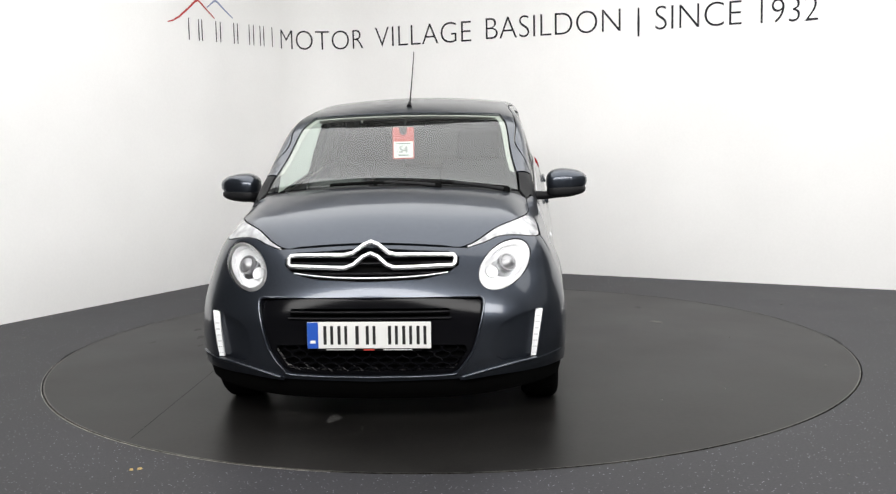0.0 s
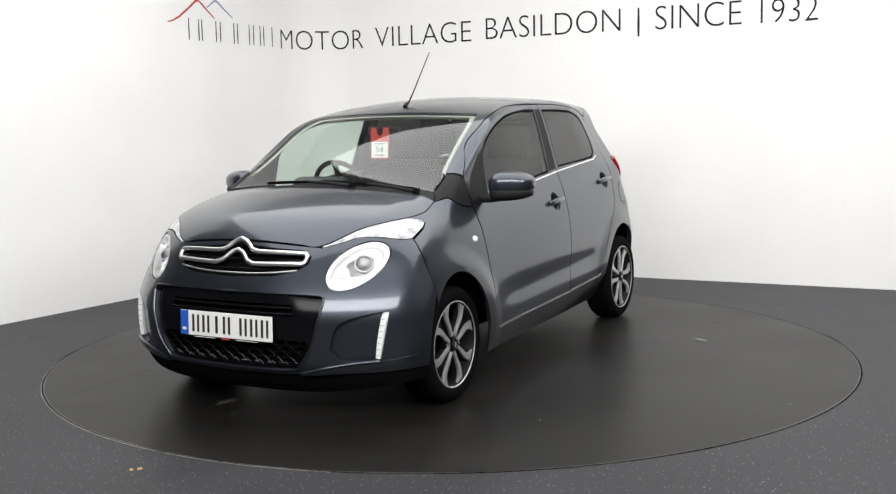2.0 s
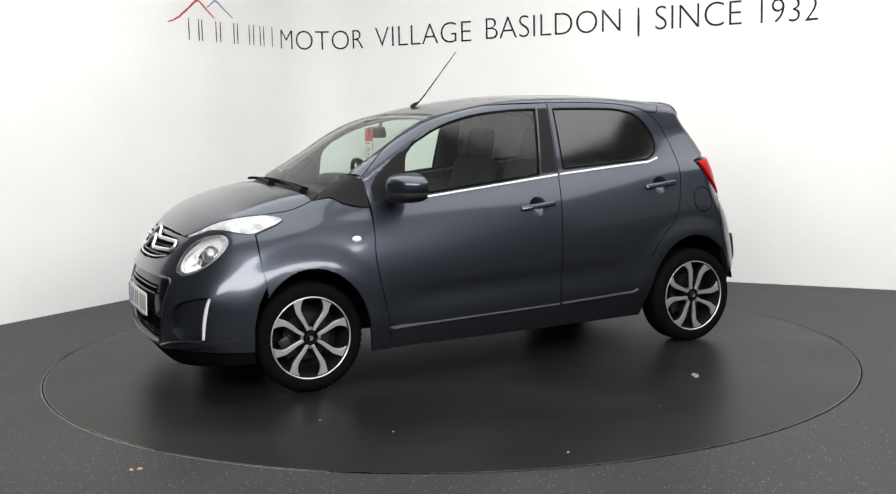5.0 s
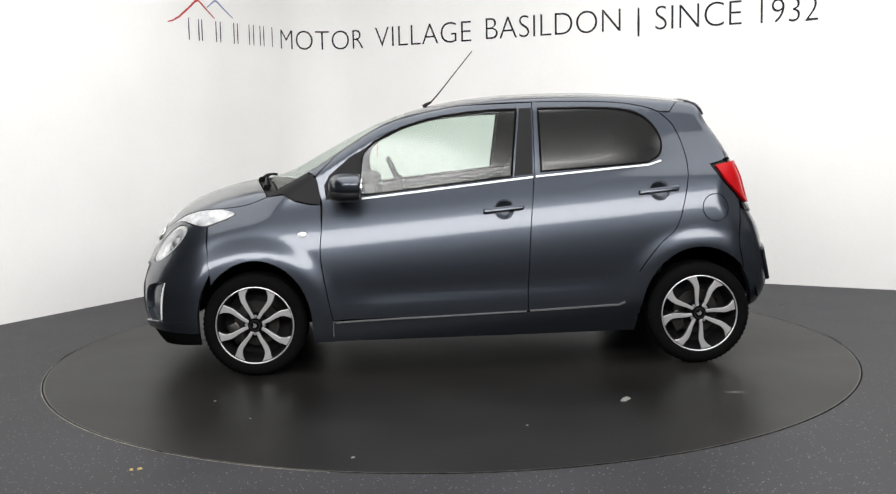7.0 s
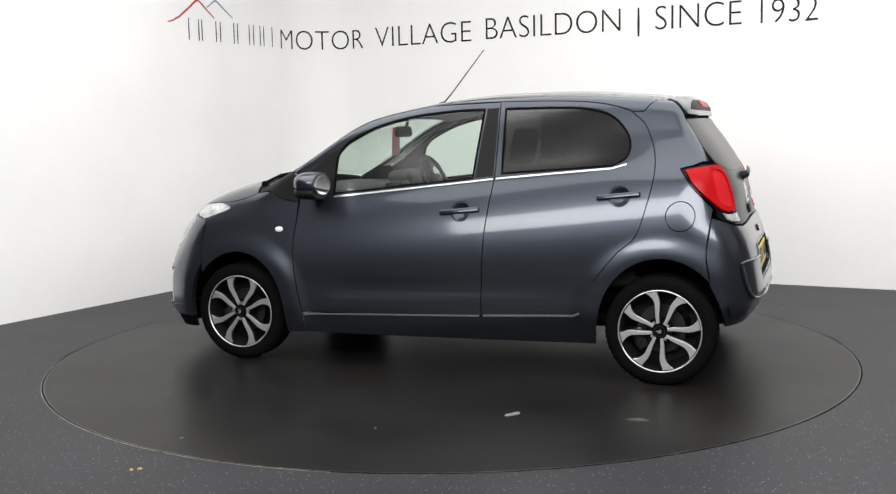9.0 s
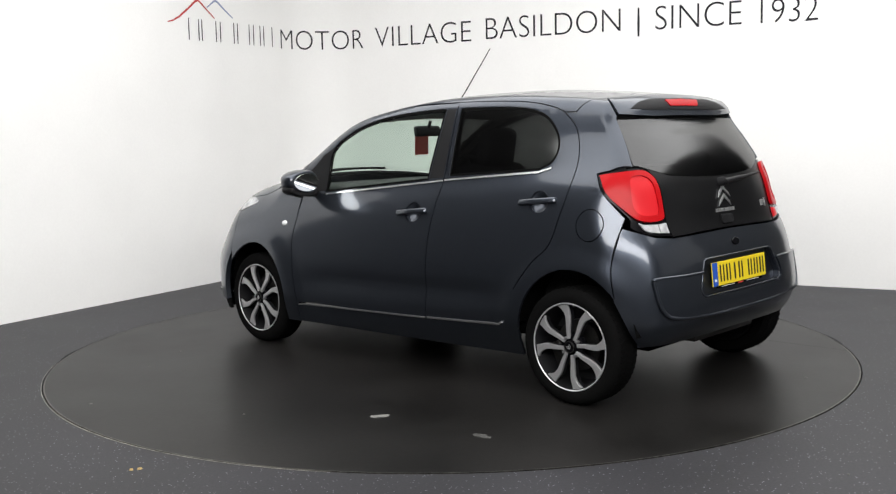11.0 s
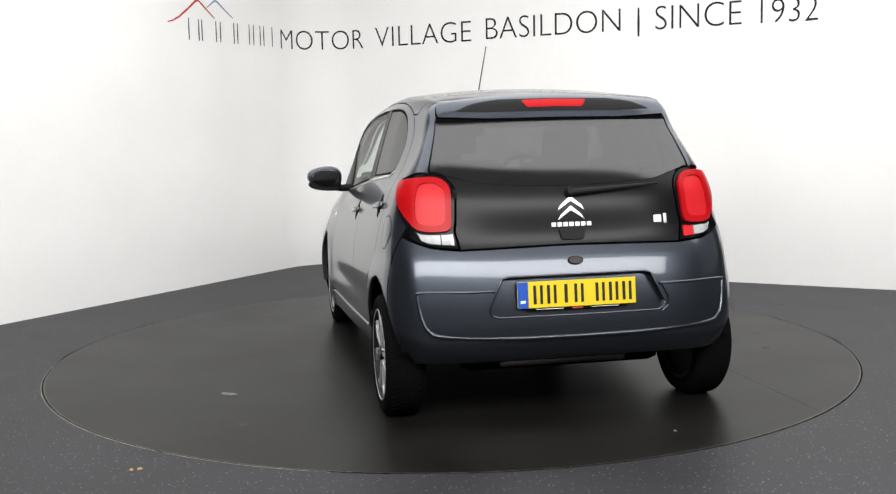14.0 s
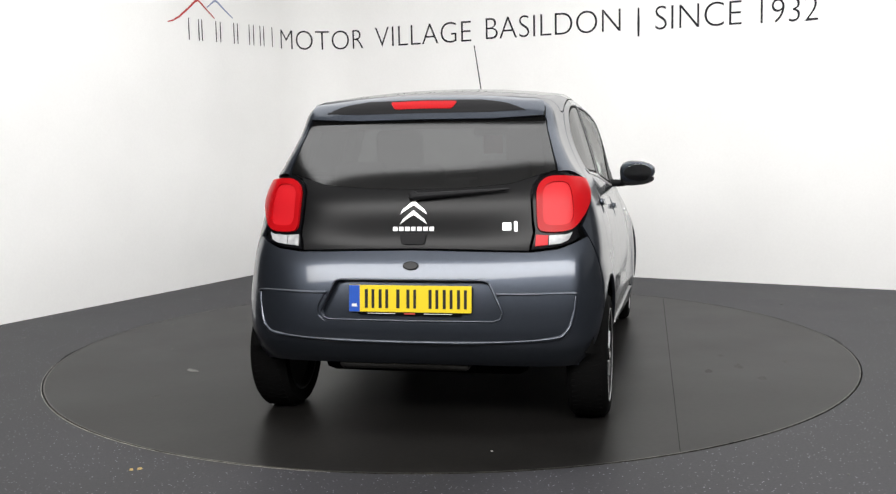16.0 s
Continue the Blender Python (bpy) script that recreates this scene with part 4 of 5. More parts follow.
def crease(name, run, r, parent, label, lift=0.0):
    """A thin rolled edge along surface points."""
    bm = bmesh.new()
    p = np.array(run, float)
    p = p + normals(p) * lift
    tube(bm, [tuple(q) for q in p], r, 8)
    return part(name, bm, PAINT, parent, label, 70)


crease("bumper_edge", both(bend(*[FP(y, z) for y, z in ((0.0, 0.236), (0.2, 0.239), (0.345, 0.246), (0.375, 0.265), (0.432, 0.345), (0.464, 0.45), (0.480, 0.545), (0.464, 0.568), (0.40, 0.573), (0.0, 0.576))])), 0.0055, bumper, "rolled metallic edge round the lower grille")
for side in (1, -1):
    run = bend(*[FP(y, z) for y, z in ((0.385, 0.236), (0.50, 0.264), (0.60, 0.281), (0.69, 0.287))])
    crease("bumper_edge", run if side > 0 else mirror(run), 0.008, bumper, "rolled metallic fin edge", 0.008)
# upper grille with its bright double-chevron outline
skin("upper_grille", upper_grille, FRONT, MATT_BLACK, car, "black upper grille", out=-0.045, gap=-0.004)
grille = car.children[-1]
for z, w in ((0.732, 0.33), (0.708, 0.35), (0.668, 0.30)):
    bm = bmesh.new()
    pts = [FP(y, z) + np.array((-0.016, 0, 0)) for y in np.linspace(-w, w, 21)]
    tube(bm, pts, 0.006, 6)
    part("slat", bm, GLOSS_BLACK, grille, "gloss black slat", 60)


def ribbon(bm, path, half, thick, closed=True):
    """A flat bar with rounded face along points on the front."""
    n = len(path)
    rings = []
    for i in range(n):
        a, b = path[(i - 1) % n if closed else max(i - 1, 0)], path[(i + 1) % n if closed else min(i + 1, n - 1)]
        d = (Vector(b) - Vector(a)).normalized()
        nn = Vector((1, 0, 0))
        s = nn.cross(d).normalized()
        p = Vector(path[i])
        rings.append([bm.verts.new(p + s * u * half + nn * v * thick) for u, v in ((-1, -1), (-1, 0.3), (-0.6, 0.9), (0, 1.1), (0.6, 0.9), (1, 0.3), (1, -1))])
    for i in range(n if closed else n - 1):
        a, b = rings[i], rings[(i + 1) % n]
        for k in range(6):
            bm.faces.new((a[k], a[k + 1], b[k + 1], b[k]))
    return bm


half_up = [(0.0, 0.797), (0.03, 0.785), (0.075, 0.752), (0.11, 0.744), (0.2, 0.743), (0.30, 0.741), (0.350, 0.738), (0.358, 0.728), (0.358, 0.708), (0.350, 0.697), (0.30, 0.697), (0.2, 0.695), (0.105, 0.693), (0.07, 0.705), (0.03, 0.738), (0.0, 0.750)]
loop = half_up + [(-y, z) for y, z in half_up[-2:0:-1]]
fine = []
for (y0, z0), (y1, z1) in zip(loop, loop[1:] + loop[:1]):
    k = max(1, int(math.hypot(y1 - y0, z1 - z0) / 0.02))
    fine += [(y0 + (y1 - y0) * i / k, z0 + (z1 - z0) * i / k) for i in range(k)]
bm = bmesh.new()
ribbon(bm, [Vector(FP(y, min(z, 0.772))) + Vector((0.006 - max(0, z - 0.772) * 0.4, 0, max(0, z - 0.772))) for y, z in fine], 0.0095, 0.007)
part("chrome_chevron_bar", bm, CHROME, grille, "bright double-chevron grille outline", 60)
bm = bmesh.new()
ribbon(bm, [Vector(FP(y, 0.652 + 0.25 * abs(y) ** 2.4)) + Vector((-0.004, 0, 0)) for y in np.linspace(-0.33, 0.33, 25)], 0.004, 0.004, False)
part("chrome_lip", bm, CHROME, grille, "thin bright lower lip", 60)

# lower grille: black panel, slot, honeycomb mesh, plate
skin("lower_grille", lower_grille, FRONT, GLOSS_BLACK, car, "gloss black lower grille", holes=[both([FP(0.0, 0.378), FP(0.25, 0.378), FP(0.405, 0.372), FP(0.418, 0.345), FP(0.36, 0.258), FP(0.2, 0.248), FP(0.0, 0.246)]), both([FP(0.0, 0.535), FP(0.335, 0.535), FP(0.345, 0.527), FP(0.345, 0.490), FP(0.335, 0.482), FP(0.0, 0.482)])], out=-0.018, gap=-0.003)
low = car.children[-1]
skin("backing", lower_grille, FRONT, MATT_BLACK, low, "matt black backing", out=-0.055, gap=0.006)
bm = bmesh.new()
ribbon(bm, [Vector(FP(y, 0.512)) + Vector((-0.022, 0, 0)) for y in np.linspace(-0.335, 0.335, 21)], 0.006, 0.006, False)
part("slat", bm, GLOSS_BLACK, low, "gloss black slat", 60)
bm = bmesh.new()
ribbon(bm, [Vector(FP(y, 0.488)) + Vector((-0.014, 0, 0)) for y in np.linspace(-0.345, 0.345, 21)], 0.005, 0.008, False)
part("slat", bm, GLOSS_BLACK, low, "gloss black slat", 60)
cell = None
for r, z in enumerate((0.358, 0.330, 0.302, 0.274, 0.252)):
    for k in range(-8, 9):
        y = (k + 0.5 * (r % 2)) * 0.068
        if abs(y) > 0.40 - 0.5 * max(0, 0.33 - z):
            continue
        m = on_front(y, z, -0.026)
        if cell is None:
            bm = bmesh.new()
            sq = Matrix.Diagonal((1.0, 0.52, 1, 1)) @ Matrix.Rotation(radians(0), 4, "Z")
            lathe(bm, [(0.0385, -0.010), (0.0385, 0.0), (0.036, 0.002), (0.0335, 0.0), (0.0325, -0.010)], sq, 6)
            cell = part("mesh_cell", bm, GLOSS_BLACK, low, "")
            cell.matrix_basis = m
        else:
            c2 = cell.copy()
            scene.collection.objects.link(c2)
            c2.matrix_basis = m


def number_plate(name, at, face, label, sign):
    """A plate whose registration is shown as plain bars."""
    bm = bmesh.new()
    box(bm, (0.52, 0.111, 0.006), at, 0.002)
    plate = part(name, bm, face, car, label)
    bm = bmesh.new()
    box(bm, (0.046, 0.109, 0.001), at @ Matrix.Translation((-0.236, 0, 0.0034)))
    part("blue_band", bm, PLATE_BLUE, plate, "blue band at the plate's end")
    bm = bmesh.new()
    box(bm, (0.022, 0.012, 0.001), at @ Matrix.Translation((-0.236, -0.028, 0.0042)))
    part("printed_bar", bm, PLATE_WHITE, plate)
    for k in range(7):
        x = -0.168 + 0.0595 * k + (0.034 if k > 3 else 0)
        for dx, w, h, dy in ((-0.0165, 0.013, 0.078, 0.0), (0.012, 0.012, 0.078, 0.0)) if k not in (2,) else ((0.0, 0.014, 0.078, 0.0),):
            bm = bmesh.new()
            box(bm, (w, h, 0.001), at @ Matrix.Translation((x + dx, dy, 0.0034)))
            part("printed_bar", bm, PLATE_INK, plate)
    bm = bmesh.new()
    box(bm, (0.44, 0.010, 0.006), at @ Matrix.Translation((0, -0.061, -0.001)), 0.001)
    holder = part("plate_holder", bm, MATT_BLACK, plate, "black plate holder strip")
    bm = bmesh.new()
    box(bm, (0.045, 0.006, 0.001), at @ Matrix.Translation((0, -0.061, 0.0025)))
    part("printed_bar", bm, RED_PAPER, holder)
    for x in (-0.12, 0.12):
        bm = bmesh.new()
        box(bm, (0.12, 0.0025, 0.001), at @ Matrix.Translation((x, -0.061, 0.0025)))
        part("printed_bar", bm, PLATE_WHITE, holder)
    return plate


def facing(p, n):
    n = Vector(n).normalized()
    x = Vector((0, 0, 1)).cross(n).normalized()
    return Matrix.Translation(p) @ Matrix((x, n.cross(x), n)).transposed().to_4x4()


number_plate("front_number_plate", facing((1.851, 0.002, 0.422), (1, 0, 0.04)), PLATE_WHITE, "white front number plate with plain bars", 1)
number_plate("rear_number_plate", facing((-1.596, 0.004, 0.574), (-1, 0, 0.10)), PLATE_YELLOW, "yellow rear number plate with plain bars", -1)

# side indicators, handles, mirrors
for side, (fd, rd) in ((1, (front_door_l, rear_door_l)), (-1, (front_door_r, rear_door_r))):
    bm = bmesh.new()
    lathe(bm, [(0.0005, 0.006), (0.016, 0.005), (0.024, 0.001), (0.026, -0.004)], on_side(0.910, 0.737, 0, side) @ Matrix.Diagonal((1.0, 0.62, 1, 1)), 24)
    part("side_repeater", bm, LAMP_WHITE, car, "small clear oval side repeater", 50)
    for x, z, door in ((-0.14, 0.842, fd), (-0.962, 0.922, rd)):
        m = on_side(x, z, 0.026, side) @ Matrix.Rotation(radians(5.5 * side), 4, "Z")
        bm = bmesh.new()
        box(bm, (0.216, 0.028, 0.018), m, 0.0085, 4)
        for v in bm.verts:
            u = (m.inverted() @ v.co).x / 0.108
            v.co -= (m.to_3x3() @ Vector((0, 0, 1))) * 0.018 * u * u
        part("door_handle", bm, PAINT, door, "metallic bar door handle", 60)

    def blob(name, c, h, mat, parent, label, e=2.6, shape=None, cut=None):
        """A rounded, squarish shell."""
        bm = bmesh.new()
        bmesh.ops.create_uvsphere(bm, u_segments=40, v_segments=24, radius=1.0)
        for v in bm.verts:
            p = v.co
            k = (abs(p.x) ** e + abs(p.y) ** e + abs(p.z) ** e) ** (-1 / e)
            p = p * k
            if shape:
                p = shape(p)
            v.co = Vector((c[0] + p.x * h[0], side * (c[1] + p.y * h[1]), c[2] + p.z * h[2]))
        return part(name, bm, mat, parent, label, 70)

    def wing_shape(p):
        """Tapers outwards and is flat at the back."""
        q = p.copy()
        out = (p.y + 1) / 2
        q.z = p.z * (1.0 - 0.36 * out * out) + 0.10 * out
        q.x = max(p.x, -0.62) * (1.0 - 0.30 * out) - 0.25 * out
        return q

    mir = blob("door_mirror", (0.672, 0.858, 0.985), (0.112, 0.105, 0.070), PAINT, fd, "metallic door mirror on a black arm", 2.8, wing_shape)
    blob("mirror_base", (0.675, 0.856, 0.942), (0.108, 0.100, 0.042), SATIN_BLACK, mir, "black lower mirror shell", 2.8, wing_shape)
    bm = bmesh.new()
    pts = [Vector((0.700, side * 0.690, 0.918)), Vector((0.695, side * 0.75, 0.917)), Vector((0.68, side * 0.83, 0.925))]
    tube(bm, pts, 0.024, 12, 0.8)
    part("mirror_arm", bm, SATIN_BLACK, mir, "black mirror arm", 60)
    bm = bmesh.new()
    poly = [(0.085 * math.cos(a) * (1 if math.cos(a) > 0 else 0.95), 0.050 * math.sin(a) * (1 + 0.12 * math.cos(a))) for a in (2 * math.pi * i / 28 for i in range(28))]
    prism(bm, poly, 0.004, facing((0.5915, side * 0.858, 0.985), (-1, 0.04 * side, -0.03)), 0.001)
    part("mirror_pane", bm, MIRROR, mir, "silvered mirror pane")

# aerial and wipers
bm = bmesh.new()
root = Vector(T(0.222, 0.0))
tube(bm, [root + Vector((0.03, 0, -0.004)), root + Vector((0.01, 0, 0.012)), root + Vector((-0.012, 0, 0.022))], 0.014, 12, 0.5)
aerial = part("aerial", bm, SATIN_BLACK, car, "thin black roof aerial", 60)
bm = bmesh.new()
tip = root + Vector((-0.262, 0, 0.315))
tube(bm, [root + Vector((-0.006, 0, 0.014)), root.lerp(tip, 0.22)], 0.0045, 8, 0.8)
part("aerial_spring", bm, MATT_BLACK, aerial, "")
bm = bmesh.new()
tube(bm, [root.lerp(tip, 0.2), tip], 0.0036, 8, 0.7)
part("aerial_rod", bm, SATIN_BLACK, aerial, "")


def wiper(name, blade, pivot, label, lift=0.012):
    bm = bmesh.new()
    tube(bm, [Vector(p) + Vector((lift * 0.5, 0, lift)) for p in blade], 0.0075, 8)
    w = part(name, bm, MATT_BLACK, car, label, 60)
    mid = Vector(blade[len(blade) // 2]) + Vector((lift, 0, lift + 0.002))
    bm = bmesh.new()
    tube(bm, [Vector(pivot), Vector(pivot).lerp(mid, 0.5) + Vector((0, 0, 0.003)), mid], 0.010, 8, 0.6)
    part("wiper_arm", bm, SATIN_BLACK, w, "black wiper arm", 60)
    bm = bmesh.new()
    lathe(bm, [(0.0005, 0.016), (0.012, 0.014), (0.018, 0.0), (0.018, -0.012)], Matrix.Translation(pivot), 16)
    part("wiper_pivot", bm, MATT_BLACK, w, "", 50)
    return w


wiper("wiper", [T(1.165 - 0.20 * y * y, y) for y in np.linspace(-0.28, 0.25, 9)], Vector(T(1.178, 0.24)) + Vector((0, 0, 0.006)), "black windscreen wiper with its arm")
wiper("wiper", [T(1.150 - 0.20 * y * y, y) for y in np.linspace(0.05, 0.57, 9)], Vector(T(1.11, 0.56)) + Vector((0, 0, 0.006)), "black windscreen wiper with its arm")
bm = bmesh.new()
pts = [Vector(RP(-y, 0.99 + 0.07 * y)) + Vector((-0.022, 0, 0)) for y in np.linspace(0.0, 0.40, 8)]
tube(bm, pts, 0.016, 8, 0.3)
rear_wiper = part("rear_wiper", bm, SATIN_BLACK, car, "black rear wiper on the tailgate glass", 60)
bm = bmesh.new()
lathe(bm, [(0.0005, 0.034), (0.016, 0.030), (0.022, 0.010), (0.024, -0.004)], on_rear(0.0, 0.988), 20)
part("wiper_pivot", bm, SATIN_BLACK, rear_wiper, "", 50)

# tailgate details
for dz in (0.0, 0.040):
    bm = bmesh.new()
    prism(bm, [(-0.058, -0.030), (-0.046, -0.008), (0.0, 0.030), (0.046, -0.008), (0.058, -0.030), (0.036, -0.014), (0.0, 0.010), (-0.036, -0.014)], 0.005, on_rear(0.0, 0.907 + dz - 0.002, -0.003), 0.001)
    part("chevron_badge", bm, CHROME, car, "bright plain chevron badge")
for k in range(7):
    bm = bmesh.new()
    box(bm, (0.020, 0.018, 0.004), on_rear(0.078 - 0.026 * k, 0.857, -0.002), 0.001)
    part("badge_bar", bm, CHROME, car, "bright plain badge bar")
for y, w, h in ((-0.392, 0.036, 0.032), (-0.428, 0.014, 0.042)):
    bm = bmesh.new()
    box(bm, (w, h, 0.004), on_rear(y, 0.866, -0.002), 0.001)
    part("badge_bar", bm, CHROME, car, "bright plain badge bar")
bm = bmesh.new()
prism(bm, [(-0.058, 0.022), (0.058, 0.022), (0.050, -0.018), (0.040, -0.024), (-0.040, -0.024), (-0.050, -0.018)], 0.010, on_rear(0.0, 0.815, -0.004), 0.003)
part("tailgate_handle", bm, SATIN_BLACK, car, "black tailgate handle")
bm = bmesh.new()
prism(bm, [(0.034 * math.cos(a), 0.019 * math.sin(a)) for a in (2 * math.pi * i / 20 for i in range(20))], 0.012, on_rear(0.002, 0.708, -0.004), 0.004)
part("tailgate_lock", bm, GLOSS_BLACK, bumper_rear, "black oval lock on the bumper")
skin("plate_recess", plate_well, REAR, PAINT, bumper_rear, "recessed plate surround", out=-0.030, gap=-0.003)
skin("bumper_insert", both(bend(RP(0.0, 0.405), RP(0.3, 0.408), RP(0.57, 0.422), RP(0.64, 0.452), RP(0.662, 0.50), RP(0.672, 0.588)) + bend(RP(0.66, 0.597), RP(0.50, 0.597), RP(0.37, 0.597)) + [RP(0.398, 0.54), RP(0.396, 0.505), RP(0.37, 0.482), RP(0.0, 0.478)]), REAR, PAINT, bumper_rear, "raised metallic bumper insert", out=0.011, gap=0.0, depth=0.016, step=0.02)
crease("recess_edge", both(list(plate_well[:7])), 0.0045, bumper_rear, "rolled metallic edge round the plate recess", 0.002)
low_line = bend(*[RP(y, z) for y, z in ((0.0, 0.400), (0.3, 0.404), (0.57, 0.419), (0.635, 0.445), (0.660, 0.50), (0.672, 0.585))])
crease("bumper_edge", mirror(low_line)[::-1] + low_line[1:], 0.009, bumper_rear, "rolled metallic edge along the bumper", 0.008)
for side in (1, -1):
    run = bend(*[RP(y, z) for y, z in ((0.672, 0.588), (0.655, 0.597), (0.50, 0.597), (0.36, 0.597))])
    crease("bumper_edge", run if side > 0 else mirror(run), 0.007, bumper_rear, "rolled metallic edge along the bumper", 0.008)
# shade in the spoiler's hollow, painted as a black panel over the metallic face
skin("spoiler_recess", both([RP(0.0, 1.386)] + bend(RP(0.25, 1.382), RP(0.36, 1.366), RP(0.44, 1.338)) + [RP(0.3, 1.333), RP(0.0, 1.334)]), REAR, SATIN_BLACK, car, "black overlay painting the shade of the concave spoiler face", out=0.014, gap=0.0, step=0.015, edge=0.015)
skin("brake_lamp", both([RP(0.0, 1.379), RP(0.140, 1.376), RP(0.145, 1.371), RP(0.128, 1.352), RP(0.12, 1.349), RP(0.0, 1.351)]), REAR, TAIL_RED, car, "red high brake lamp", out=0.019, gap=0.0, step=0.012, edge=0.015)
bm = bmesh.new()
box(bm, (0.16, 0.56, 0.035), Matrix.Translation((-1.47, 0.05, 0.282)), 0.012)
part("silencer", bm, STEEL, car, "grey metal silencer box", 40)
bm = bmesh.new()
box(bm, (0.09, 1.25, 0.07), Matrix.Translation((-HUB_X, 0, 0.26)), 0.025)
part("rear_axle", bm, MATT_BLACK, car, "black rear axle beam", 40)

# ---------------------------------------------------------------- cabin
skin("headlining", both([T(0.36, 0.0), T(0.345, 0.50), T(-0.3, 0.53), T(-1.0, 0.50), T(-1.17, 0.40), T(-1.18, 0.0)]), BARREL, LINING, car, "pale grey headlining", out=-0.035, depth=0.004, step=0.06)
pair("door_card", [S(0.80, 0.86), S(0.62, 0.90), S(-0.3, 0.99), S(-1.0, 1.045), S(-1.1, 1.0), S(-1.1, 0.78), S(-0.80, 0.50), S(-0.78, 0.33), S(0.74, 0.29), S(0.78, 0.6)], BARREL, DASH, car, "dark plastic door card", out=-0.06, depth=0.01, step=0.06)
pair("pillar_lining", [T(0.345, 0.515)] + [T(0.62, 0.575), T(0.89, 0.62), S(0.80, 1.045), S(0.52, 1.255), S(0.33, 1.325)], BARREL, LINING, car, "pale grey pillar lining", out=-0.022, depth=0.004)
inner_side = bend(T(0.385, 0.480), T(0.62, 0.530), T(0.880, 0.572))
pair("screen_surround", screen_side + inner_side[::-1], BARREL, LINING, car, "pale beige inner edge of the windscreen", out=-0.012, depth=0.003)
skin("screen_surround", both([T(0.378, 0.0), T(0.376, 0.25), T(0.362, 0.495), T(0.385, 0.478), T(0.392, 0.25), T(0.394, 0.0)]), BARREL, LINING, car, "pale beige inner edge of the windscreen", out=-0.012, depth=0.003)
pair("pillar_lining", [S(-0.20, 1.02), S(-0.24, 1.38), S(-0.345, 1.38), S(-0.36, 1.03)], BARREL, DASH, car, "dark centre pillar lining", out=-0.03, depth=0.004)
pair("pillar_lining", [S(-0.98, 1.05), S(-1.02, 1.17), S(-0.97, 1.27), S(-0.85, 1.35), S(-1.0, 1.36), S(-1.14, 1.28), S(-1.28, 1.10), S(-1.25, 1.03)], BARREL, DASH, car, "dark rear pillar lining", out=-0.03, depth=0.004)
bm = bmesh.new()
box(bm, (0.60, 1.22, 0.42), Matrix.Translation((0.83, 0, 0.735)), 0.07, 4)
dash = part("dashboard", bm, DASH, car, "dark plastic dashboard", 40)
bm = bmesh.new()
box(bm, (0.16, 0.32, 0.10), Matrix.Translation((0.60, -0.35, 0.965)), 0.045, 4)
part("instrument_hood", bm, DASH, dash, "dark instrument hood", 40)
bm = bmesh.new()
box(bm, (0.05, 0.30, 0.20), Matrix.Translation((0.52, 0.0, 0.86)), 0.02, 3)
part("centre_console", bm, GLOSS_BLACK, dash, "gloss black centre console", 40)
bm = bmesh.new()
wheel_m = Matrix.Translation((0.40, -0.345, 0.930)) @ Matrix.Rotation(radians(-66), 4, "Y")
lathe(bm, [(0.176 + 0.014 * math.cos(a), 0.014 * math.sin(a)) for a in (2 * math.pi * i / 10 for i in range(10))], wheel_m, 40, True)
steer = part("steering_wheel", bm, SATIN_BLACK, car, "black steering wheel", 60)
for a in (90, 210, 330):
    bm = bmesh.new()
    box(bm, (0.15, 0.035, 0.015), wheel_m @ Matrix.Rotation(radians(a - 90), 4, "Z") @ Matrix.Translation((0.095, 0, 0.0)), 0.006)
    part("wheel_spoke", bm, SATIN_BLACK, steer, "", 40)
bm = bmesh.new()
lathe(bm, [(0.0005, -0.03), (0.05, -0.026), (0.062, 0.0), (0.05, 0.03), (0.0005, 0.03)], wheel_m, 24)
part("wheel_boss", bm, SATIN_BLACK, steer, "", 40)


def front_seat(y):
    bm = bmesh.new()
    box(bm, (0.50, 0.48, 0.17), Matrix.Translation((0.02, y, 0.50)) @ Matrix.Rotation(radians(-8), 4, "Y"), 0.06, 4)
    seat = part("front_seat", bm, FABRIC, car, "dark fabric front seat", 60)
    bm = bmesh.new()
    box(bm, (0.14, 0.47, 0.58), Matrix.Translation((-0.28, y, 0.80)) @ Matrix.Rotation(radians(-16), 4, "Y"), 0.06, 4)
    part("backrest", bm, FABRIC, seat, "", 60)
    bm = bmesh.new()
    box(bm, (0.09, 0.25, 0.20), Matrix.Translation((-0.375, y, 1.165)) @ Matrix.Rotation(radians(-12), 4, "Y"), 0.04, 4)
    part("headrest", bm, FABRIC, seat, "", 60)


front_seat(0.345)
front_seat(-0.345)
bm = bmesh.new()
box(bm, (0.46, 1.20, 0.18), Matrix.Translation((-0.80, 0, 0.53)), 0.06, 4)
bench = part("rear_bench", bm, FABRIC, car, "dark fabric rear bench", 60)
bm = bmesh.new()
box(bm, (0.14, 1.20, 0.50), Matrix.Translation((-1.08, 0, 0.76)) @ Matrix.Rotation(radians(-18), 4, "Y"), 0.05, 4)
part("backrest", bm, FABRIC, bench, "", 60)
for y in (-0.33, 0.33):
    bm = bmesh.new()
    box(bm, (0.08, 0.24, 0.13), Matrix.Translation((-1.15, y, 1.06)) @ Matrix.Rotation(radians(-12), 4, "Y"), 0.035, 4)
    part("headrest", bm, FABRIC, bench, "", 60)
bm = bmesh.new()
box(bm, (0.26, 1.00, 0.02), Matrix.Translation((-1.26, 0, 0.97)), 0.006)
part("parcel_shelf", bm, DASH, car, "dark parcel shelf", 40)
bm = bmesh.new()
box(bm, (2.3, 1.36, 0.06), Matrix.Translation((-0.15, 0, 0.30)), 0.01)
part("cabin_floor", bm, MATT_BLACK, car, "black cabin floor")
bm = bmesh.new()
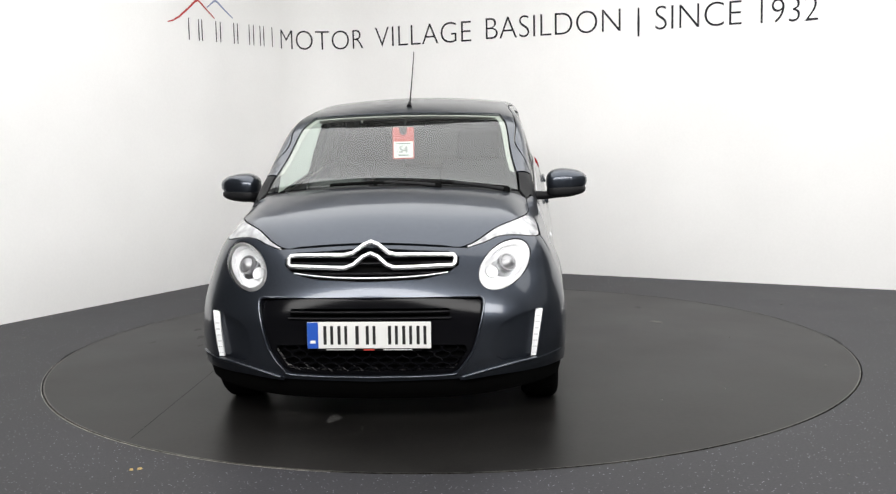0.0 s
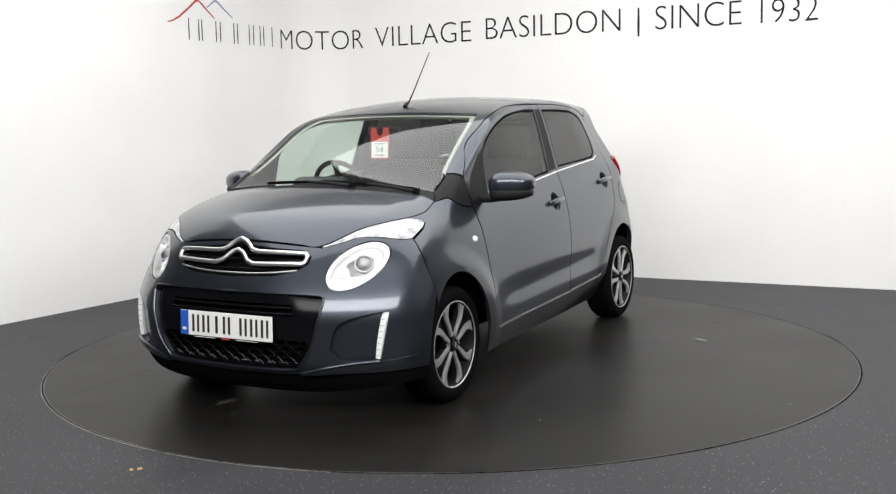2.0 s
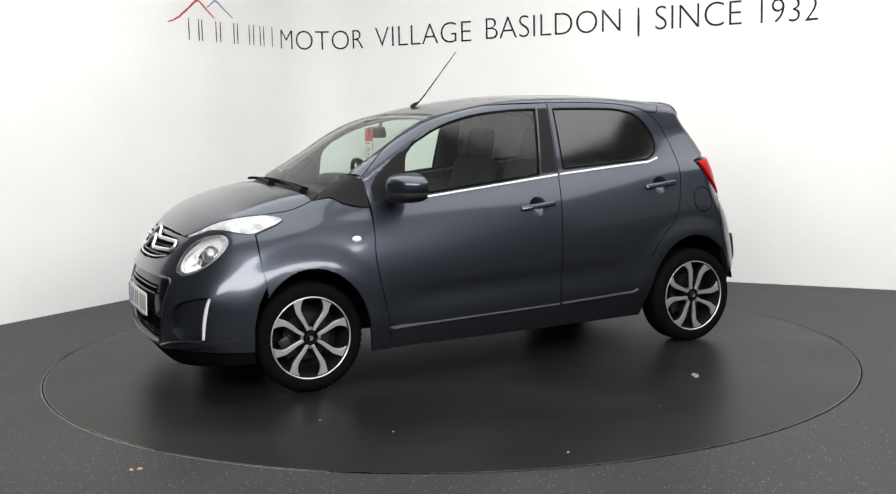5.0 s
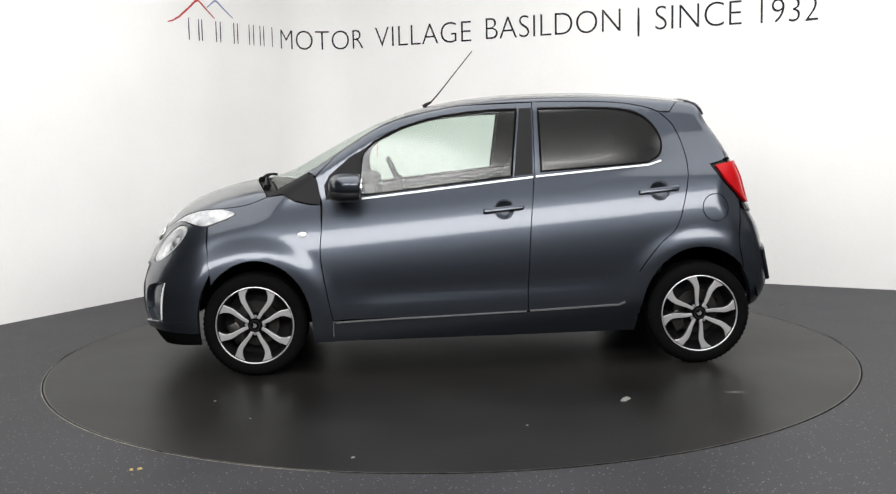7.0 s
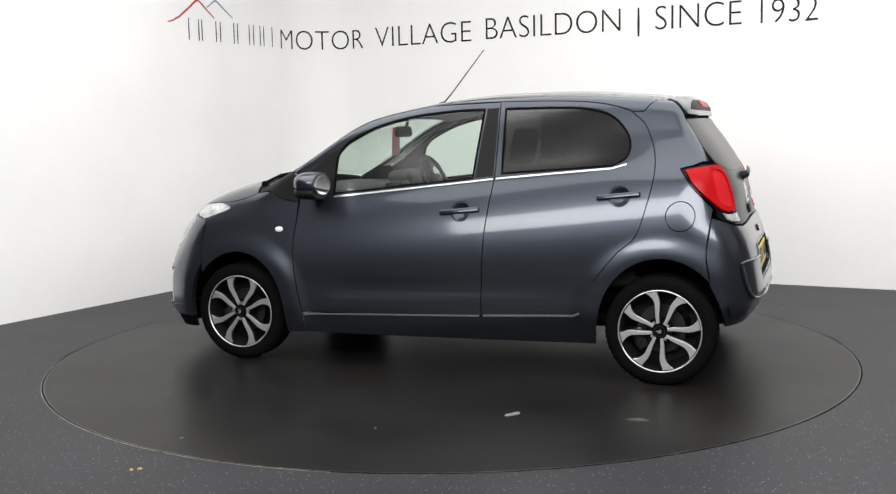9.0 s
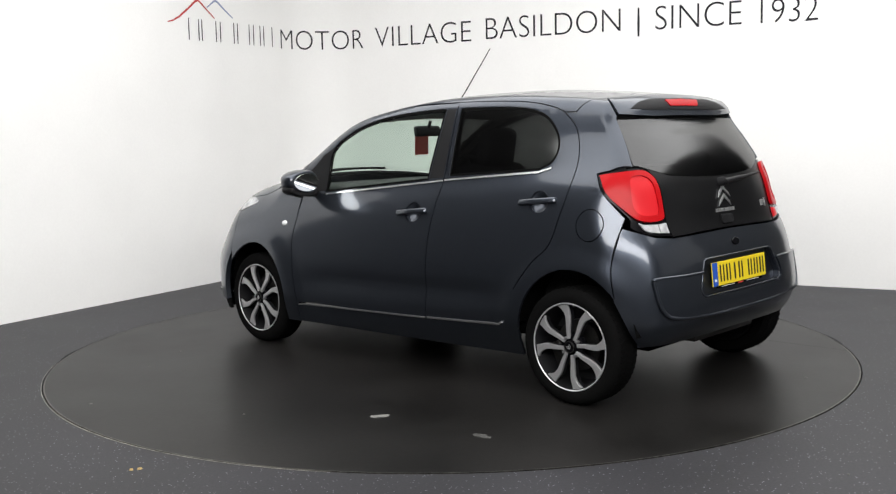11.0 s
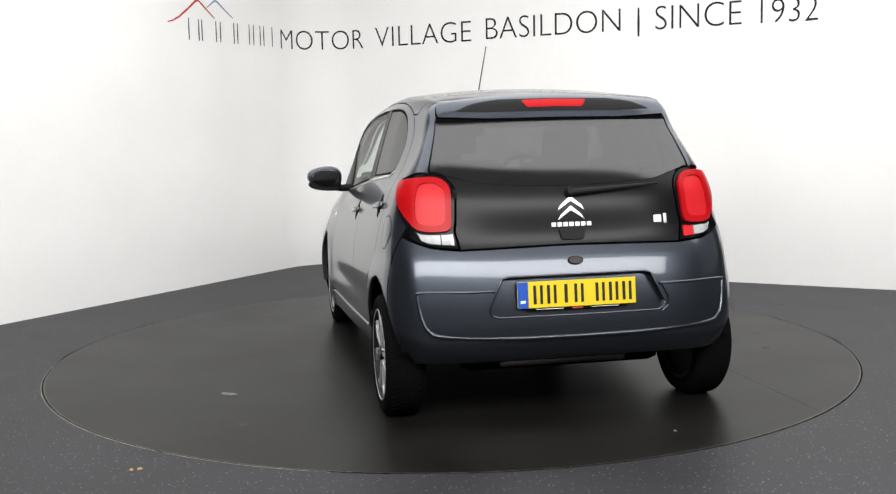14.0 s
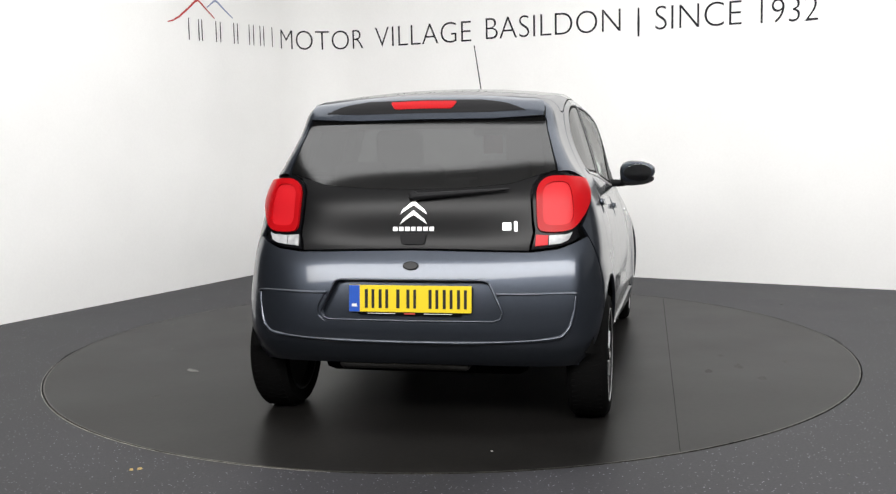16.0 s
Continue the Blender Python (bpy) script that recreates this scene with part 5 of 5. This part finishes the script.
box(bm, (0.55, 0.90, 0.34), Matrix.Translation((1.22, 0, 0.60)), 0.08, 3)
part("engine_bay", bm, MATT_BLACK, car, "black engine bay block", 40)
bm = bmesh.new()
box(bm, (0.36, 1.0, 0.46), Matrix.Translation((-1.24, 0, 0.62)), 0.05, 3)
part("boot_liner", bm, MATT_BLACK, car, "black boot liner", 40)
bm = bmesh.new()
box(bm, (0.035, 0.21, 0.065), Matrix.Translation((0.475, 0.0, 1.255)) @ Matrix.Rotation(radians(8), 4, "Y"), 0.016, 4)
inner = part("inner_mirror", bm, SATIN_BLACK, car, "black inner rear-view mirror", 50)
bm = bmesh.new()
tube(bm, [(0.47, 0, 1.27), (0.455, 0, 1.29), (0.445, 0, 1.315)], 0.010, 8)
part("mirror_stalk", bm, SATIN_BLACK, inner, "", 50)

# hanging tag in the windscreen
tag = new("hanging_tag")
tagged(tag, "red hanging stock tag with a white numbered card", "tag")
bm = bmesh.new()
poly = [(-0.058, -0.085), (0.058, -0.085), (0.058, 0.075), (0.05, 0.083), (0.022, 0.083), (0.018, 0.050), (0.0, 0.038), (-0.018, 0.050), (-0.022, 0.083), (-0.05, 0.083), (-0.058, 0.075)]
prism(bm, poly, 0.001, Matrix())
part("red_card", bm, RED_PAPER, tag, "red card with a hook cut-out")
bm = bmesh.new()
box(bm, (0.104, 0.086, 0.001), Matrix.Translation((0, -0.036, 0.0018)))
card = part("white_card", bm, WHITE_PAPER, tag, "white card")


def lettering(name, text, mat, parent, thin=0.0, label=""):
    """Flat text from the built-in font as a mesh, in its own xy plane; returns it with its extent."""
    cu = bpy.data.curves.new(name, "FONT")
    cu.body, cu.size, cu.offset, cu.resolution_u = text, 1.0, thin, 5
    tmp = new("text_source", cu)
    me = bpy.data.meshes.new_from_object(tmp.evaluated_get(bpy.context.evaluated_depsgraph_get()))
    bpy.data.objects.remove(tmp)
    me.materials.clear()
    me.materials.append(mat)
    ob = new(name, me)
    ob.parent = parent
    xs, ys = [v.co.x for v in me.vertices], [v.co.y for v in me.vertices]
    return tagged(ob, label), (min(xs), max(xs), min(ys), max(ys))


num, (x0, x1, y0, y1) = lettering("number", "54", GREEN_INK, tag)
for v in num.data.vertices:
    v.co = Vector(((v.co.x - x0) / (x1 - x0) * 0.046 - 0.023, (v.co.y - y0) / (y1 - y0) * 0.033 - 0.052, 0.0028))
for y, w in ((-0.004, 0.07), (-0.066, 0.055)):
    bm = bmesh.new()
    box(bm, (w, 0.005, 0.0006), Matrix.Translation((0, y, 0.0026)))
    part("printed_bar", bm, GREEN_INK, tag)
tag.parent = None
TAG_AT = facing((0.525, -0.003, 1.197), (1, 0, 0.05))

# ---------------------------------------------------------------- wall lettering
sign = new("wall_sign")
tagged(sign, "thin dark grey lettering across the white studio wall", "sign")


def on_wall(s, z, out=0.002):
    p, n = wall_at(s)
    p = p + n * out
    return (p.x, p.y, z)


def wall_text(text, s0, s1, z0, z1, name="wall_word"):
    ob, (x0, x1, y0, y1) = lettering(name, text, INK, sign, -0.016)
    bm = bmesh.new()
    bm.from_mesh(ob.data)
    bmesh.ops.subdivide_edges(bm, edges=[e for e in bm.edges if e.calc_length() > 0.1], cuts=2)
    for v in bm.verts:
        v.co = Vector(on_wall(s0 + (v.co.x - x0) / (x1 - x0) * (s1 - s0), z0 + (v.co.y - y0) / (y1 - y0) * (z1 - z0)))
    bm.to_mesh(ob.data)
    bm.free()
    return ob


def wall_line(pts, half, mat, name):
    """A thin strip on the wall through (s, z) points."""
    bm = bmesh.new()
    rows = []
    for i, (s, z) in enumerate(pts):
        a, b = pts[max(i - 1, 0)], pts[min(i + 1, len(pts) - 1)]
        d = Vector((b[0] - a[0], b[1] - a[1])).normalized()
        w = half * (0.45 + 0.55 * math.sin(math.pi * min(1, (i + 0.6) / len(pts))))
        rows.append([bm.verts.new(on_wall(s - d.y * w * k, z + d.x * w * k)) for k in (-1, 1)])
    for a, b in zip(rows, rows[1:]):
        bm.faces.new((a[0], a[1], b[1], b[0]))
    return part(name, bm, mat, sign)


wall_text("MOTOR", 0.0, 0.852, 2.020, 2.195)
wall_text("VILLAGE", 0.980, 1.964, 2.022, 2.203)
wall_text("BASILDON", 2.106, 3.324, 2.030, 2.214)
wall_text("SINCE", 3.615, 4.297, 2.022, 2.210)
wall_text("1932", 4.440, 4.862, 2.018, 2.200)
wall_line([(3.475, 1.978), (3.475, 2.09), (3.475, 2.208)], 0.010, INK, "divider_bar")
# the owner's name is shown as plain upright bars
for s0, w in ((-1.168, 0.13), (-1.02, 0.19), (-0.80, 0.19), (-0.585, 0.17), (-0.375, 0.10), (-0.24, 0.13)):
    for k in (0.06, 0.94):
        wall_line([(s0 + w * k, 2.03), (s0 + w * k, 2.11), (s0 + w * k, 2.205)], 0.0065, INK, "lettering_bar")


def peak(run, mat, name):
    pts = []
    for (a, b), (c, d) in zip(run, run[1:]):
        pts += [(a + (c - a) * i / 6, b + (d - b) * i / 6) for i in range(6)]
    wall_line(pts + [run[-1]], 0.009, mat, name)


peak([(-1.390, 2.160), (-1.330, 2.175), (-1.264, 2.208), (-1.16, 2.28), (-1.075, 2.345), (-1.048, 2.356), (-1.02, 2.345), (-0.94, 2.285), (-0.854, 2.225)], RED_INK, "red_roof_line")
peak([(-0.938, 2.308), (-0.86, 2.362), (-0.838, 2.372), (-0.81, 2.362), (-0.72, 2.30), (-0.628, 2.243)], BLUE_INK, "blue_roof_line")
for s in (2.77, 0.55):
    p, n = wall_at(s)
    d = Vector((n.y, -n.x))
    bm = bmesh.new()
    rot = Matrix.Rotation(math.atan2(d.y, d.x), 4, "Z")
    box(bm, (0.004, 0.002, ROOM_H - 0.01), Matrix.Translation((p.x, p.y, ROOM_H / 2)) @ rot)
    tagged(part("trim", bm, WALL, None, "faint white joint strip on the wall"), kind="structure", category="trim")

# ---------------------------------------------------------------- floor details
for a in (180.0, 0.0):
    bm = bmesh.new()
    rows = [[bm.verts.new(((DISC_R + r) * math.cos(radians(a + k)), (DISC_R + r) * math.sin(radians(a + k)), 0.0012)) for r in (-0.002, 0.003 + 0.014 * math.cos(k / 4.5 * math.pi / 2))] for k in np.linspace(-4.5, 4.5, 15)]
    for p, q in zip(rows, rows[1:]):
        bm.faces.new((p[0], p[1], q[1], q[0]))
    tagged(part("floor_slot", bm, GAP, None, "dark slot at the turntable's edge"), kind="structure", category="floor")

# the glint along the floor's edge at the turntable, painted as a pale strip
bm = bmesh.new()
rows = [[bm.verts.new(((DISC_R + r) * math.cos(radians(k)), (DISC_R + r) * math.sin(radians(k)), z)) for r, z in ((0.0045, -0.004), (0.0050, 0.0016), (0.0098 - 0.0035 * abs(k - 222) / 36, 0.0018), (0.0102 - 0.0035 * abs(k - 222) / 36, -0.001))] for k in np.linspace(186, 258, 60)]
for p, q in zip(rows, rows[1:]):
    for i in range(3):
        bm.faces.new((p[i], p[i + 1], q[i + 1], q[i]))
tagged(part("trim", bm, LIT_EDGE, None, "metal edge of the floor opening, painted pale where it catches light"), kind="structure", category="trim")

for p, q in (((-1.82, -1.285), (1.82, -1.205)),):
    p, q = Vector(p), Vector(q)
    d = (q - p).normalized()
    n = Vector((-d.y, d.x)) * 0.0016
    bm = bmesh.new()
    bm.faces.new([bm.verts.new((v.x, v.y, 0.0006)) for v in (p - n, q - n, q + n, p + n)])
    part("deck_seam", bm, GAP, turntable, "thin dark seam in the deck")

for k, (x, y, w) in enumerate(((-0.43, -1.44, 0.05), (-0.15, -1.85, 0.05), (-0.30, -1.60, 0.07), (-0.05, -1.52, 0.04), (-0.55, -1.70, 0.06), (-1.3, 1.2, 0.06), (1.5, -0.4, 0.08), (1.64, -0.25, 0.022), (1.71, -0.19, 0.016), (1.60, -0.33, 0.014))):
    rng = random.Random(k)
    bm = bmesh.new()
    bm.faces.new([bm.verts.new((x + w * math.cos(a) * rng.uniform(0.5, 1.0), y + 0.5 * w * math.sin(a) * rng.uniform(0.4, 1.0), 0.0005)) for a in (2 * math.pi * i / 12 for i in range(12))])
    part("scuff_mark", bm, SCUFF, turntable, "faint pale scuff on the deck")
RIDERS = [(tag, Matrix.Translation((-0.1246, -0.1971, 0.0)) @ TAG_AT)]


def scrap(name, at, size, mat, label, turn, rides):
    """A crumpled scrap lying on the floor."""
    rng = random.Random(int(abs(at[0]) * 1000 + abs(at[1]) * 77))
    bm = bmesh.new()
    n = 9
    ring_v = [bm.verts.new((size[0] / 2 * math.cos(2 * math.pi * i / n) * rng.uniform(0.6, 1.1), size[1] / 2 * math.sin(2 * math.pi * i / n) * rng.uniform(0.6, 1.1), 0.0)) for i in range(n)]
    top = [bm.verts.new((v.co.x * 0.8, v.co.y * 0.8, size[2] * rng.uniform(0.4, 1.0))) for v in ring_v]
    mid = bm.verts.new((0, 0, size[2]))
    for i in range(n):
        j = (i + 1) % n
        bm.faces.new((ring_v[i], ring_v[j], top[j], top[i]))
        bm.faces.new((top[i], top[j], mid))
    ob = tagged(part(name, bm, mat, None, label), category="scrap", group="scraps on the floor")
    m = pose(at[0], at[1], 0.0005, 0, 0, turn)
    ob.matrix_basis = m
    if rides:
        RIDERS.append((ob, m))
    return ob


scrap("paper_scrap", (-0.750, 1.272), (0.10, 0.045, 0.006), LITTER, "small torn pale scrap on the turntable", 60, True)
for x, y, w in ((0.479, 2.001, 0.022), (-0.247, 1.641, 0.014), (0.966, 1.397, 0.014), (-1.898, -0.556, 0.016), (1.178, 1.074, 0.02)):
    scrap("grit_speck", (x, y), (w, w * 0.7, 0.004), LITTER, "tiny pale speck on the turntable", 30, True)
for x, y in ((-1.228, -2.117), (-1.198, -2.110)):
    scrap("grit_crumb", (x, y), (0.020, 0.014, 0.008), GRIT, "small straw-coloured crumb on the floor", 20, False)
for x, y, w in ((2.874, 0.964, 0.028), (2.313, 1.190, 0.03), (1.424, -2.327, 0.012), (-2.711, 0.525, 0.03)):
    scrap("grit_speck", (x, y), (w, w * 0.7, 0.004), LITTER, "tiny pale speck on the studio floor", 10, False)


# ---------------------------------------------------------------- turning
TURNS = [(0.0, -94.89), (0.5, -100.6), (1.0, -106.77), (1.5, -112.5), (2.0, -118.61), (2.5, -124.4), (3.0, -130.46), (3.5, -136.12), (4.0, -142.24), (4.8, -151.6), (5.7, -162.2),
         (6.5, -171.61), (7.0, -177.55), (7.5, -183.25), (8.0, -188.91), (8.5, -194.41), (9.0, -200.19), (9.8, -209.5), (10.7, -219.9), (11.5, -229.15), (12.0, -235.1), (12.5, -240.72),
         (13.0, -246.71), (13.5, -252.43), (14.0, -258.49), (14.5, -264.14), (15.0, -270.17), (15.5, -275.85), (16.0, -281.96)]
CAR_OFF = Matrix.Translation((-0.1246, -0.1971, 0.0))


def motions():
    """The turntable carries the car and the scraps that lie on it round its centre."""
    walk(turntable, [(t, pose(0, 0, 0, 0, 0, a)) for t, a in TURNS])
    walk(car, [(t, pose(0, 0, 0, 0, 0, a) @ CAR_OFF) for t, a in TURNS])
    for ob, at in RIDERS:
        walk(ob, [(t, pose(0, 0, 0, 0, 0, a) @ at) for t, a in TURNS])


motions()
